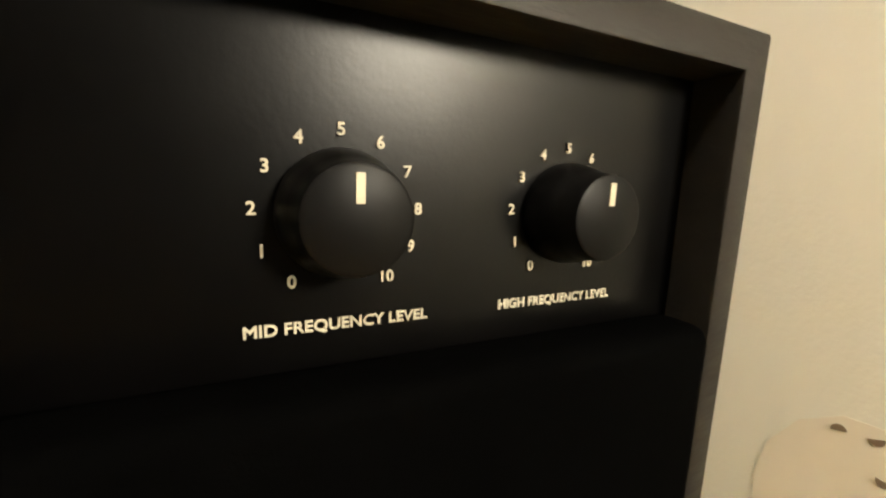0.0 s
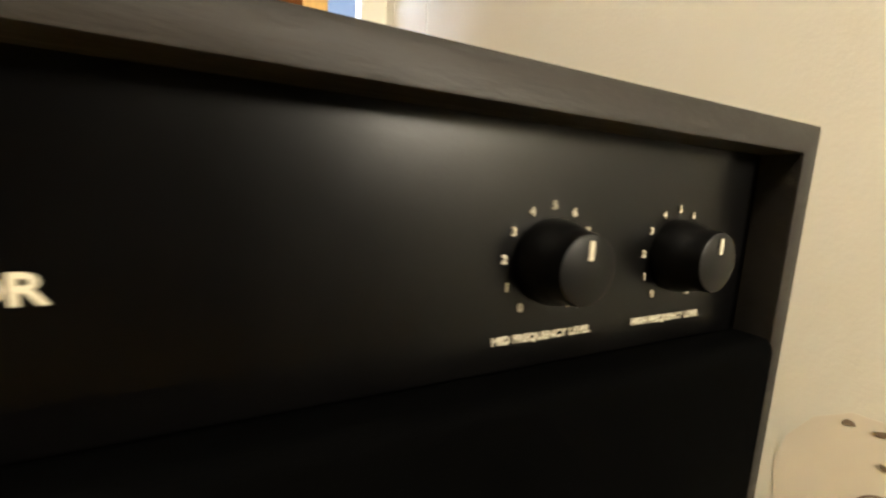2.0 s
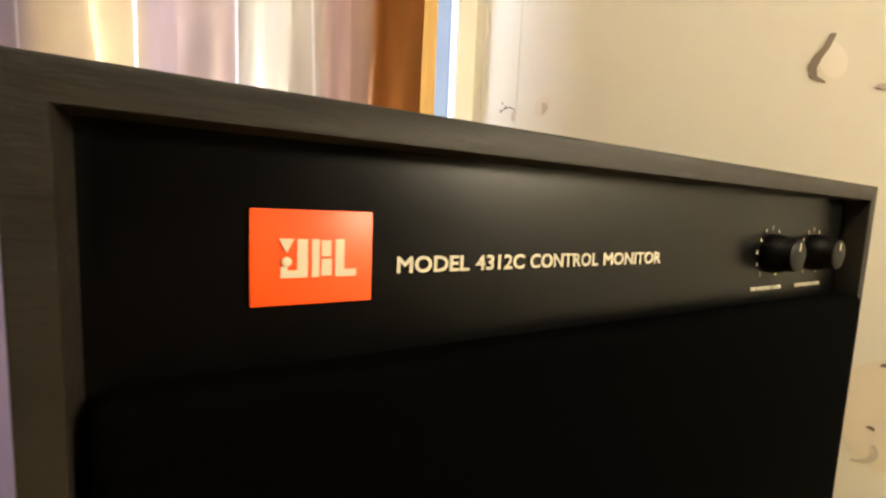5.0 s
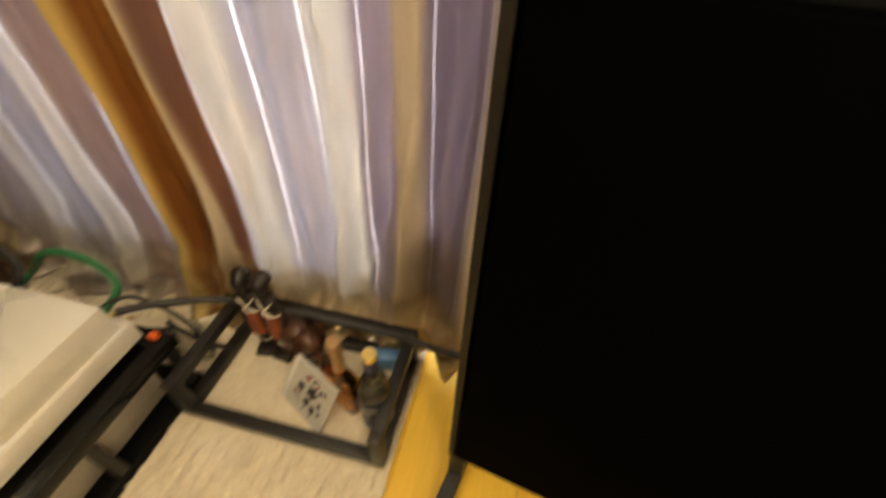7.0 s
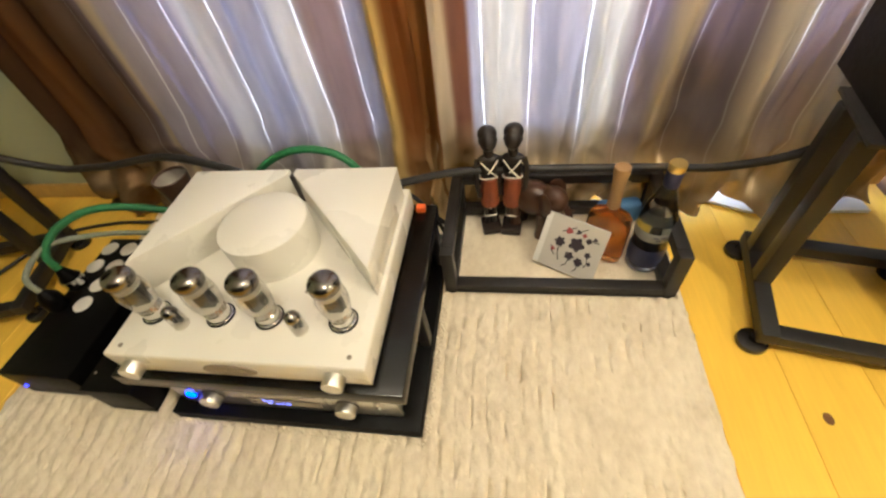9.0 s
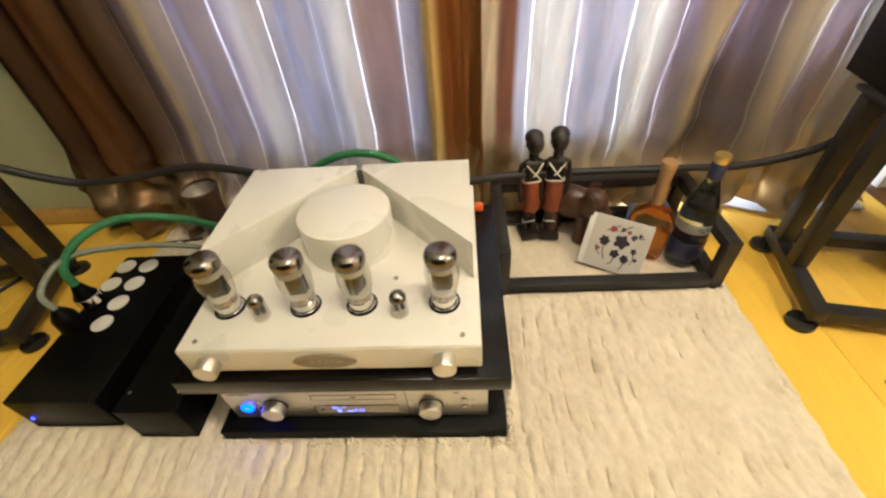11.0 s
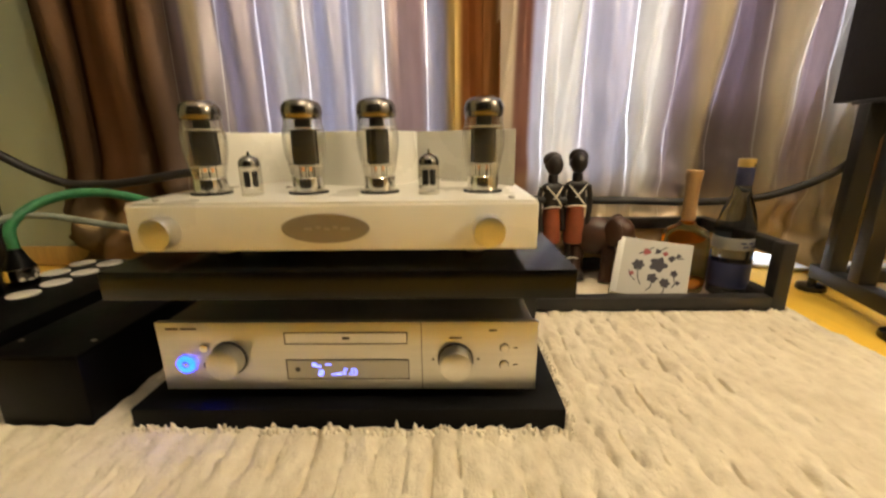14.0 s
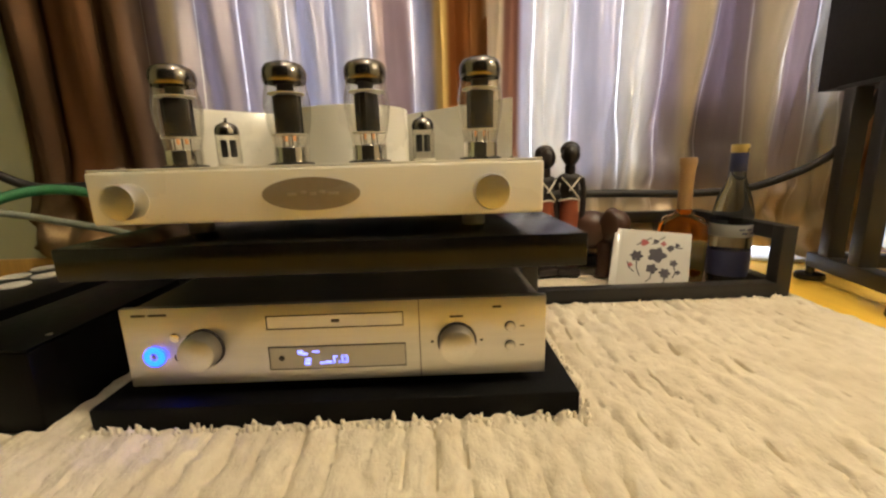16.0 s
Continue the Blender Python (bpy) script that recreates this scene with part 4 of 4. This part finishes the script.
for x in (-0.170, 0.156):
    part("control_knob", rod([(0, 0), (0.0160, 0), (0.0160, 0.017), (0.0152, 0.0186), (0.0130, 0.0190), (0, 0.0188)], pose(x, -0.015, 0.241) @ UPRIGHT, 48), M["turned"], amp, "turned aluminium knob")
for x, y in ((-0.186, 0.001), (0.181, 0.002), (0.081, 0.109), (-0.09, 0.112)):
    part("screw", lathe(disc(0.0035, 0.0016), pose(x, y, 0.2695), 16), M["pewter"], amp)


def valve(x, y, turn):
    t = part("output_valve", lathe([(0.0172, 0.0175), (0.0180, 0.022), (0.0196, 0.030), (0.0222, 0.042), (0.0236, 0.054), (0.0237, 0.062), (0.0226, 0.070), (0.0210, 0.077), (0.0206, 0.0825)], pose(x, y, 0.2697), 40), M["bulb"], amp, "large glass output valve with mirrored dome")
    base = pose(x, y, 0.2697)
    part("getter_dome", lathe([(0.0206, 0.0820), (0.0216, 0.0850), (0.0219, 0.0900), (0.0212, 0.0950), (0.0185, 0.0993), (0.0120, 0.1020), (0.0050, 0.1031), (0, 0.1033)], base, 40), M["getter"], t, "mirrored getter dome")
    part("base_ring", lathe([(0, 0.0), (0.0198, 0.0), (0.0198, 0.0026), (0.0180, 0.0032), (0.0180, 0.0172), (0.0173, 0.0180), (0, 0.0181)], base, 40), M["chrome"], t, "polished metal base")
    part("socket", lathe([(0.0190, -0.0004), (0.0225, -0.0004), (0.0225, 0.0014), (0.0204, 0.0020), (0.0200, 0.0003)], base, 36), M["knob"], t)
    bm = bmesh.new()
    box(bm, -0.0122, 0.0122, -0.0080, 0.0080, 0.0315, 0.0705, 0.003)
    box(bm, -0.0142, 0.0142, -0.0011, 0.0011, 0.0325, 0.0695)
    bmesh.ops.transform(bm, matrix=base @ pose(0, 0, 0, 0, 0, turn), verts=bm.verts)
    part("anode", bm, M["anode"], t)
    for z, r in ((0.0302, 0.0185), (0.0712, 0.0190)):
        part("mica_spacer", lathe(disc(r, 0.0008), base @ pose(0, 0, z), 32), M["mica"], t)
    bm = bmesh.new()
    for i in range(6):
        a = 2 * math.pi * i / 6
        lathe([(0.0007, 0.0182), (0.0007, 0.0302)], base @ pose(0.0085 * math.cos(a), 0.0085 * math.sin(a), 0), 6, bm)
    part("support_wires", bm, M["chrome"], t)
    bm = bmesh.new()
    for i in (-1, 1):
        lathe([(0, 0.0240), (0.0017, 0.0242), (0.0017, 0.0298), (0, 0.0300)], base @ pose(0.0045 * i, 0, 0), 10, bm)
    part("heater", bm, M["heater"], t, "glowing orange heater")
    box_top = a_box(-0.0085, 0.0085, -0.004, 0.004, 0.0722, 0.0815, 0.001)
    bmesh.ops.transform(box_top, matrix=base @ pose(0, 0, 0, 0, 0, turn), verts=box_top.verts)
    part("getter_frame", box_top, M["anode"], t)


def small_valve(x, y):
    base = pose(x, y, 0.2697)
    t = part("driver_valve", lathe([(0.0112, 0.002), (0.0116, 0.006), (0.0116, 0.030), (0.0112, 0.032)], base, 28), M["bulb"], amp, "small glass driver valve")
    part("socket", lathe(disc(0.0118, 0.0022), base, 28), M["mica"], t)
    part("getter_dome", lathe([(0.0114, 0.0315), (0.0113, 0.0360), (0.0092, 0.0402), (0.0050, 0.0425), (0.0018, 0.0438), (0.0014, 0.0470), (0, 0.0480)], base, 28), M["getter"], t, "mirrored getter dome")
    bm = bmesh.new()
    box(bm, -0.0072, -0.0012, -0.003, 0.003, 0.009, 0.026, 0.001)
    box(bm, 0.0012, 0.0072, -0.003, 0.003, 0.009, 0.026, 0.001)
    bmesh.ops.transform(bm, matrix=base @ pose(0, 0, 0, 0, 0, 20), verts=bm.verts)
    part("anode", bm, M["anode"], t)


for x, turn in ((-0.160, 25), (-0.046, 10), (0.037, 60), (0.156, 5)):
    valve(x, 0.060, turn)
for x in (-0.103, 0.095):
    small_valve(x, 0.041)
# rear terminals
for x in (-0.15, -0.11, 0.09, 0.13, 0.17):
    part("terminal", lathe(disc(0.006, 0.022), pose(x, 0.3555, 0.242) @ pose(0, 0, 0, -90), 16), M["gold"], amp)

# ---- low frame with figurines, bottles and a disc case ----
frame_stand = thing("low_frame", "low open black steel frame standing on the rug", "frame")
FX0, FX1, FY0, FY1, FT, FZ = 0.254, 0.738, 0.297, 0.572, 0.026, 0.012
for y in (FY0, FY1 - FT):
    part("bottom_bar", a_box(FX0 + FT, FX1 - FT, y, y + FT, FZ, FZ + FT, 0.0015), M["steel_black"], frame_stand)
for x in (FX0, FX1 - FT):
    part("bottom_bar", a_box(x, x + FT, FY0 + FT, FY1 - FT, FZ, FZ + FT, 0.0015), M["steel_black"], frame_stand)
    part("top_bar", a_box(x, x + FT, FY0 + FT, FY1 - FT, 0.114, 0.140, 0.0015), M["steel_black"], frame_stand)
    for y in (FY0, FY1 - FT):
        part("post", a_box(x, x + FT, y, y + FT, FZ, 0.140, 0.0015), M["steel_black"], frame_stand)
        part("foot", lathe(disc(0.012, 0.012), pose(x + FT / 2, y + FT / 2, 0.001), 16), M["rubber"], frame_stand)
part("top_bar", a_box(FX0 + FT, FX1 - FT, FY1 - FT, FY1, 0.114, 0.140, 0.0015), M["steel_black"], frame_stand)


def ball(bm, at, size, turn=0.0, tilt=0.0, index=0):
    made = bmesh.ops.create_icosphere(bm, subdivisions=3, radius=1.0, matrix=pose(*at, tilt, 0, turn) @ Matrix.Diagonal((*size, 1)))
    for f in {f for vert in made["verts"] for f in vert.link_faces}:
        f.material_index = index


def tube(bm, points, radius, index=0):
    other = sweep(points, radius, 8, 5)
    me = bpy.data.meshes.new("scratch")
    other.to_mesh(me)
    other.free()
    before = len(bm.faces)
    bm.from_mesh(me)
    bpy.data.meshes.remove(me)
    bm.faces.ensure_lookup_table()
    for f in bm.faces[before:]:
        f.material_index = index


def figurine(x, y, turn, tall, label):
    """A slim carved figure reduced to plain turned shapes, in one mesh."""
    bm = bmesh.new()
    box(bm, -0.020, 0.020, -0.026, 0.018, 0, 0.016, 0.003)
    for s in (-1, 1):
        tube(bm, [(s * 0.007, 0, 0.014), (s * 0.0075, -0.001, 0.05), (s * 0.008, 0, 0.10)], 0.0055)
    lathe([(0.010, 0.080), (0.0185, 0.084), (0.0190, 0.10), (0.0175, 0.135), (0.0155, 0.160), (0.0170, 0.165), (0.009, 0.170)], None, 20, bm)
    bm.faces.ensure_lookup_table()
    for f in bm.faces:
        if 0.081 < f.calc_center_median().z < 0.168 and f.calc_center_median().xy.length > 0.012:
            f.material_index = 1
    ball(bm, (0, 0, 0.186), (0.0175, 0.0125, 0.034))
    ball(bm, (0, 0, 0.212), (0.0225, 0.0115, 0.014))
    ball(bm, (0, 0, 0.232), (0.0095, 0.0095, 0.022))
    ball(bm, (0, -0.003, 0.263), (0.0155, 0.0180, 0.0240))
    ball(bm, (0, 0.006, 0.274), (0.0175, 0.0175, 0.0185))
    for s in (-1, 1):
        tube(bm, [(s * 0.021, 0, 0.214), (s * 0.0255, 0.002, 0.185), (s * 0.0245, -0.002, 0.150), (s * 0.021, -0.006, 0.112)], 0.0050)
        ball(bm, (s * 0.014, 0, 0.262), (0.003, 0.005, 0.008))
    for z, r in ((0.168, 0.0180), (0.046, 0.0125)):
        tube(bm, [(r * math.cos(a), r * math.sin(a) * 0.8, z - 0.003 * math.cos(a * 2)) for a in (2 * math.pi * i / 12 for i in range(13))], 0.0017, 2)
    tube(bm, [(-0.016, -0.010, 0.216), (-0.002, -0.0165, 0.196), (0.014, -0.014, 0.172)], 0.0016, 2)
    tube(bm, [(0.016, -0.010, 0.216), (0.002, -0.0165, 0.196), (-0.004, -0.017, 0.188)], 0.0016, 2)
    bmesh.ops.transform(bm, matrix=Matrix.Diagonal((1.2, 1.2, tall / 0.292, 1)), verts=bm.verts)
    return single("figurine", bm, [M["dark_wood"], M["red_wood"], M["beads"]], label, "figurine", pose(x, y, 0.011, 0, 0, turn), "carved figurines")


figurine(0.348, 0.508, 12, 0.286, "slim dark wooden figurine with red-brown skirt and white beads")
figurine(0.401, 0.505, -6, 0.292, "taller dark wooden figurine with crossed white bead string")

bm = bmesh.new()
ball(bm, (0, 0, 0.098), (0.058, 0.036, 0.044))
ball(bm, (0.050, 0, 0.112), (0.034, 0.028, 0.034), 0, 0)
ball(bm, (-0.046, 0, 0.090), (0.026, 0.032, 0.036))
for sx in (-0.038, 0.034):
    for sy in (-0.018, 0.018):
        lathe([(0.0, 0.0), (0.016, 0.0), (0.0165, 0.006), (0.0135, 0.030), (0.0155, 0.075), (0, 0.085)], pose(sx, sy, 0), 16, bm)
tube(bm, [(0.076, 0, 0.104), (0.090, 0, 0.080), (0.092, 0, 0.048), (0.098, 0, 0.026)], 0.0085)
for s in (-1, 1):
    ball(bm, (0.042, s * 0.032, 0.114), (0.022, 0.006, 0.032), s * 25)
    tube(bm, [(0.074, s * 0.010, 0.090), (0.088, s * 0.013, 0.082), (0.098, s * 0.014, 0.086)], 0.0030)
single("elephant_figurine", bm, M["brown_wood"], "dark brown carved wooden elephant figurine", "figurine", pose(0.450, 0.506, 0.011, 0, 0, -28))

# jewel case leaning back on the amber bottle
side = Vector((0.120, -0.061, -0.006)).normalized()
rise = Vector((0.28, 0.47, 0.83))
rise = (rise - side * rise.dot(side)).normalized()
back = side.cross(rise)
lean = Matrix((side, rise, back)).transposed().to_4x4()
case = thing("disc_case", "clear disc case with floral printed sleeve leaning back", "disc case", Matrix.Translation(Vector((0.483, 0.449, 0.122)) - rise * 0.1245) @ lean)
part("shell", a_box(0, 0.139, 0, 0.1235, -0.0092, 0, 0.0008), M["jewel"], case, "clear plastic shell")
part("hinge_strip", a_box(0.0005, 0.0125, 0.001, 0.1225, 0.0001, 0.0007, 0.0002), M["jewel"], case)
sleeve = part("sleeve", a_box(0.0135, 0.1380, 0.001, 0.1225, 0.0001, 0.0005), M["sleeve"], case, "white sleeve with dark flowers")


def blot(x, y, r, petals, mat, seed):
    rng = random.Random(seed)
    pts = []
    for i in range(petals * 6):
        a = 2 * math.pi * i / (petals * 6)
        k = r * (0.86 + 0.16 * math.cos(petals * a) + rng.uniform(-0.07, 0.07))
        pts.append((x + k * math.cos(a), y + k * math.sin(a)))
    part("flower_print", prism(bmesh.new(), pts, 0.0005, 0.0008), mat, sleeve)


def stem(points, w, mat):
    pts = [Vector(p) for p in points]
    left, right = [], []
    for i, p in enumerate(pts):
        d = (pts[min(i + 1, len(pts) - 1)] - pts[max(i - 1, 0)]).normalized()
        left.append((p.x - d.y * w, p.y + d.x * w)), right.append((p.x + d.y * w, p.y - d.x * w))
    part("stem_print", ribbon(left, right, 0.0005, 0.0007), mat, sleeve)


for i, (x, y, r, petals) in enumerate(((0.082, 0.072, 0.0170, 5), (0.046, 0.066, 0.0125, 6), (0.075, 0.042, 0.0110, 5), (0.098, 0.036, 0.0105, 6), (0.112, 0.058, 0.0075, 5), (0.104, 0.088, 0.0070, 4))):
    blot(x, y, r, petals, M["ink"], i)
for i, (x, y, r, petals) in enumerate(((0.058, 0.096, 0.0080, 3), (0.078, 0.100, 0.0060, 3), (0.092, 0.097, 0.0055, 4), (0.116, 0.096, 0.0050, 3), (0.036, 0.046, 0.0050, 4), (0.120, 0.040, 0.0050, 4))):
    blot(x, y, r, petals, M["ink_red"] if i % 2 == 0 else M["ink"], 20 + i)
for pts in (((0.046, 0.060), (0.048, 0.040), (0.055, 0.024)), ((0.075, 0.036), (0.074, 0.022), (0.066, 0.014)), ((0.098, 0.030), (0.098, 0.018), (0.092, 0.010)), ((0.044, 0.090), (0.058, 0.100), (0.070, 0.108)), ((0.072, 0.094), (0.086, 0.106), (0.094, 0.112)), ((0.105, 0.094), (0.118, 0.090), (0.126, 0.092)), ((0.030, 0.052), (0.034, 0.040), (0.044, 0.032)), ((0.112, 0.052), (0.116, 0.040), (0.112, 0.028))):
    stem(pts, 0.0011, M["ink"])

flask = thing("amber_bottle", "flat amber glass bottle with tall turned wooden stopper", "bottle", pose(0.606, 0.418, 0.011, 0, 0, -24))
body = bmesh.new()
rows = []
for z, w, d in ((0.0, 0.040, 0.019), (0.004, 0.043, 0.0215), (0.020, 0.045, 0.0225), (0.090, 0.046, 0.0225), (0.118, 0.044, 0.0215), (0.132, 0.036, 0.018), (0.140, 0.018, 0.014), (0.150, 0.0135, 0.0125)):
    rows.append([body.verts.new((w * math.copysign(abs(math.cos(a)) ** 0.55, math.cos(a)), d * math.copysign(abs(math.sin(a)) ** 0.55, math.sin(a)), z)) for a in (2 * math.pi * (i + 0.5) / 28 for i in range(28))])
for a, b in zip(rows, rows[1:]):
    for i in range(28):
        body.faces.new([a[i], a[(i + 1) % 28], b[(i + 1) % 28], b[i]])
body.faces.new(rows[0][::-1]), body.faces.new(rows[-1])
part("body", body, M["amber"], flask, "amber glass")
part("stopper", lathe([(0, 0.1502), (0.0125, 0.1502), (0.0135, 0.156), (0.0128, 0.200), (0.0140, 0.228), (0.0160, 0.241), (0.0160, 0.249), (0.0146, 0.251), (0, 0.249)], None, 28), M["cork"], flask, "pale turned wooden stopper")

flagon = thing("dark_bottle", "dark blue-black glass bottle with grey label and gold cap", "bottle", pose(0.692, 0.398, 0.011, 0, 0, 20))
part("body", lathe([(0, 0.003), (0.026, 0.001), (0.034, 0.0), (0.0365, 0.005), (0.0368, 0.120), (0.0350, 0.145), (0.0290, 0.172), (0.0200, 0.196), (0.0150, 0.212), (0.0138, 0.225), (0.0138, 0.245), (0, 0.246)], None, 44), M["bottle"], flagon)
part("label", lathe([(0.0371, 0.098), (0.0373, 0.0985), (0.0373, 0.1215), (0.0371, 0.122)], None, 44), M["label"], flagon, "silver-grey paper band")
part("label", lathe([(0.0371, 0.020), (0.0372, 0.0205), (0.0372, 0.070), (0.0371, 0.0705)], None, 44), M["label_blue"], flagon, "dark blue paper band")
for a0, z in ((-118, 0.113), (-96, 0.113), (-74, 0.113), (-110, 0.106), (-84, 0.106)):
    a = radians(a0)
    part("mark_bar", prism(bmesh.new(), [(-0.005, -0.0016), (0.005, -0.0016), (0.005, 0.0016), (-0.005, 0.0016)], 0, 0.0007, pose(0.0373 * math.cos(a), 0.0373 * math.sin(a), z, 90, 0, a0 + 90)), M["label_blue"], flagon)
part("neck_sleeve", lathe([(0.0141, 0.222), (0.0148, 0.223), (0.0148, 0.262), (0.0141, 0.263)], None, 32), M["label_blue"], flagon, "dark foil neck sleeve")
part("cap", lathe([(0, 0.246), (0.0140, 0.2465), (0.0152, 0.263), (0.0152, 0.271), (0.0142, 0.273), (0, 0.273)], None, 32), M["gold"], flagon, "gold cap")

single("folded_bag", a_box(-0.05, 0.05, -0.018, 0.018, 0, 0.062, 0.012, segments=3), M["blue_plastic"], "dark blue plastic pouch lying behind the bottles", "pouch", pose(0.655, 0.530, 0.010, 0, 0, 8))

# ---- mains block, power box, pot and cables ----
strip = thing("mains_block", "black mains distribution block with white socket covers", "power strip")
part("housing", a_box(-0.622, -0.452, 0.004, 0.372, 0.010, 0.100, 0.004), M["black_metal"], strip)
for x, y in ((-0.548, 0.172), (-0.548, 0.226), (-0.600, 0.281), (-0.546, 0.281), (-0.599, 0.336), (-0.545, 0.336)):
    part("socket_cover", lathe(disc(0.0205, 0.0025), pose(x, y, 0.1001), 32), M["socket"], strip, "round white socket cover")
part("indicator", lathe(disc(0.0035, 0.002), pose(-0.604, 0.0042, 0.045) @ UPRIGHT, 16), M["blue_led"], strip, "blue indicator lamp")
plug = thing("mains_plug", "silver and black mains plug in the distribution block", "plug", pose(-0.602, 0.225, 0.1003))
part("grip", lathe([(0, 0), (0.020, 0), (0.022, 0.004), (0.021, 0.030), (0.015, 0.042), (0.009, 0.060), (0, 0.060)], None, 28), M["knob"], plug)
part("sleeve", lathe([(0.0212, 0.008), (0.0226, 0.009), (0.0222, 0.028), (0.0208, 0.029)], None, 28), M["chrome"], plug, "polished metal sleeve")
plug = thing("mains_plug", "black mains plug beside the silver one", "plug", pose(-0.602, 0.165, 0.1003))
part("grip", lathe([(0, 0), (0.020, 0), (0.022, 0.004), (0.021, 0.034), (0.015, 0.046), (0.008, 0.056), (0, 0.056)], None, 28), M["knob"], plug)

power = thing("power_box", "long black metal power supply box on the rug", "power supply")
part("case", a_box(-0.405, -0.297, -0.016, 0.362, 0.009, 0.098, 0.003), M["black_metal"], power)
part("lid", a_box(-0.4055, -0.2965, -0.0165, 0.3625, 0.0985, 0.1010, 0.0008), M["black_metal"], power)
for y in (0.02, 0.33):
    for x in (-0.395, -0.307):
        part("screw", lathe(disc(0.003, 0.0012), pose(x, y, 0.1010), 12), M["pewter"], power)

pot = thing("clay_pot", "dark brown glazed pot with pale inside before the curtain", "pot", pose(-0.440, 0.478, 0.010) @ Matrix.Diagonal((0.78, 0.78, 1, 1)))
part("body", lathe([(0, 0.0), (0.036, 0.0), (0.040, 0.006), (0.042, 0.120), (0.047, 0.165), (0.054, 0.196), (0.055, 0.204), (0.052, 0.206), (0.049, 0.198)], None, 40), M["clay"], pot)
part("lining", lathe([(0.0488, 0.199), (0.044, 0.176), (0.030, 0.160), (0, 0.156)], None, 40), M["case_grey"], pot, "cream glazed inside")


def cable(points, r, mat, label):
    return single("cable", sweep(points, r), mat, label, "cable", group="cables")


cable([(-0.90, 0.40, 0.40), (-0.83, 0.44, 0.315), (-0.74, 0.48, 0.246), (-0.655, 0.49, 0.238), (-0.58, 0.49, 0.244), (-0.43, 0.49, 0.264), (-0.28, 0.46, 0.258), (-0.18, 0.43, 0.245), (-0.13, 0.379, 0.242)], 0.0095, M["rubber"], "thick black speaker cable sagging towards the amplifier")
cable([(0.13, 0.379, 0.242), (0.18, 0.43, 0.225), (0.30, 0.50, 0.195), (0.51, 0.512, 0.188), (0.70, 0.515, 0.183), (0.82, 0.49, 0.200), (0.93, 0.455, 0.262), (0.985, 0.44, 0.36), (1.01, 0.445, 0.43)], 0.0088, M["rubber"], "thick black speaker cable running behind the bottles")
cable([(0.10, 0.379, 0.236), (0.078, 0.44, 0.242), (0.03, 0.458, 0.278), (-0.035, 0.462, 0.292), (-0.10, 0.465, 0.280), (-0.17, 0.47, 0.240), (-0.26, 0.48, 0.16), (-0.33, 0.44, 0.10), (-0.36, 0.385, 0.08), (-0.36, 0.364, 0.06)], 0.0085, M["green"], "green braided mains cable looping behind the amplifier")
cable([(-0.602, 0.225, 0.160), (-0.606, 0.235, 0.20), (-0.585, 0.280, 0.232), (-0.535, 0.330, 0.240), (-0.46, 0.370, 0.212), (-0.38, 0.405, 0.150), (-0.33, 0.40, 0.09), (-0.335, 0.364, 0.06)], 0.0085, M["green"], "green braided mains cable arching from the mains plug")
cable([(-0.602, 0.165, 0.155), (-0.618, 0.18, 0.190), (-0.60, 0.25, 0.212), (-0.52, 0.31, 0.185), (-0.43, 0.345, 0.150), (-0.40, 0.385, 0.09), (-0.38, 0.42, 0.03), (-0.28, 0.45, 0.022)], 0.0060, M["grey_cable"], "grey-green braided cable over the mains block")
cable([(-1.10, 0.10, 0.006), (-1.04, 0.32, 0.006), (-0.95, 0.47, 0.006), (-0.80, 0.52, 0.006), (-0.67, 0.52, 0.012), (-0.55, 0.53, 0.015)], 0.0050, M["rubber"], "thin black cable lying on the floor")
cable([(-0.13, 0.42, 0.020), (0.02, 0.46, 0.03), (0.14, 0.44, 0.10), (0.20, 0.42, 0.16), (0.235, 0.43, 0.11), (0.27, 0.47, 0.03), (0.24, 0.53, 0.020)], 0.0055, M["rubber"], "black cable in a loose tangle behind the rack")
cable([(0.09, 0.379, 0.242), (0.12, 0.43, 0.23), (0.19, 0.45, 0.15), (0.24, 0.44, 0.05), (0.18, 0.47, 0.022), (0.05, 0.50, 0.020)], 0.0050, M["rubber"], "black signal cable hanging behind the rack")
cable([(0.06, 0.50, 0.018), (0.16, 0.43, 0.06), (0.21, 0.40, 0.10), (0.25, 0.41, 0.06), (0.22, 0.46, 0.022), (0.10, 0.53, 0.018)], 0.0042, M["grey_cable"], "thin grey cable in the tangle")
single("adapter_plug", a_box(-0.010, 0.010, -0.008, 0.008, 0, 0.014, 0.003), M["orange"], "small orange plug lying on the rear of the black board", "plug", pose(0.216, 0.366, 0.2003))

# ---- floorboards ----
BOARD = 0.132
shared = {}
rng = random.Random(11)


def board(x, y0, y1):
    length = round(y1 - y0, 3)
    if length not in shared:
        bm = a_box(-BOARD / 2 + 0.0004, BOARD / 2 - 0.0004, -length / 2 + 0.0004, length / 2 - 0.0004, -0.006, 0.0, 0.0006, segments=1)
        shared[length] = mesh_of("floorboard", bm, M["floor"], smooth=False)
    ob = new("floorboard", shared[length])
    ob.location = (x, (y0 + y1) / 2, 0)
    ob.parent = floor


for i in range(int((X1 - X0) / BOARD) + 1):
    x = X0 + BOARD * (i + 0.5)
    if x + BOARD / 2 > X1:
        break
    cuts = [Y0, round(rng.choice((-1.2, -1.0, -0.8, -0.6, -0.5)), 2), 0.74]
    for a, b in zip(cuts, cuts[1:]):
        if b - a > 0.05:
            board(x, a, b)
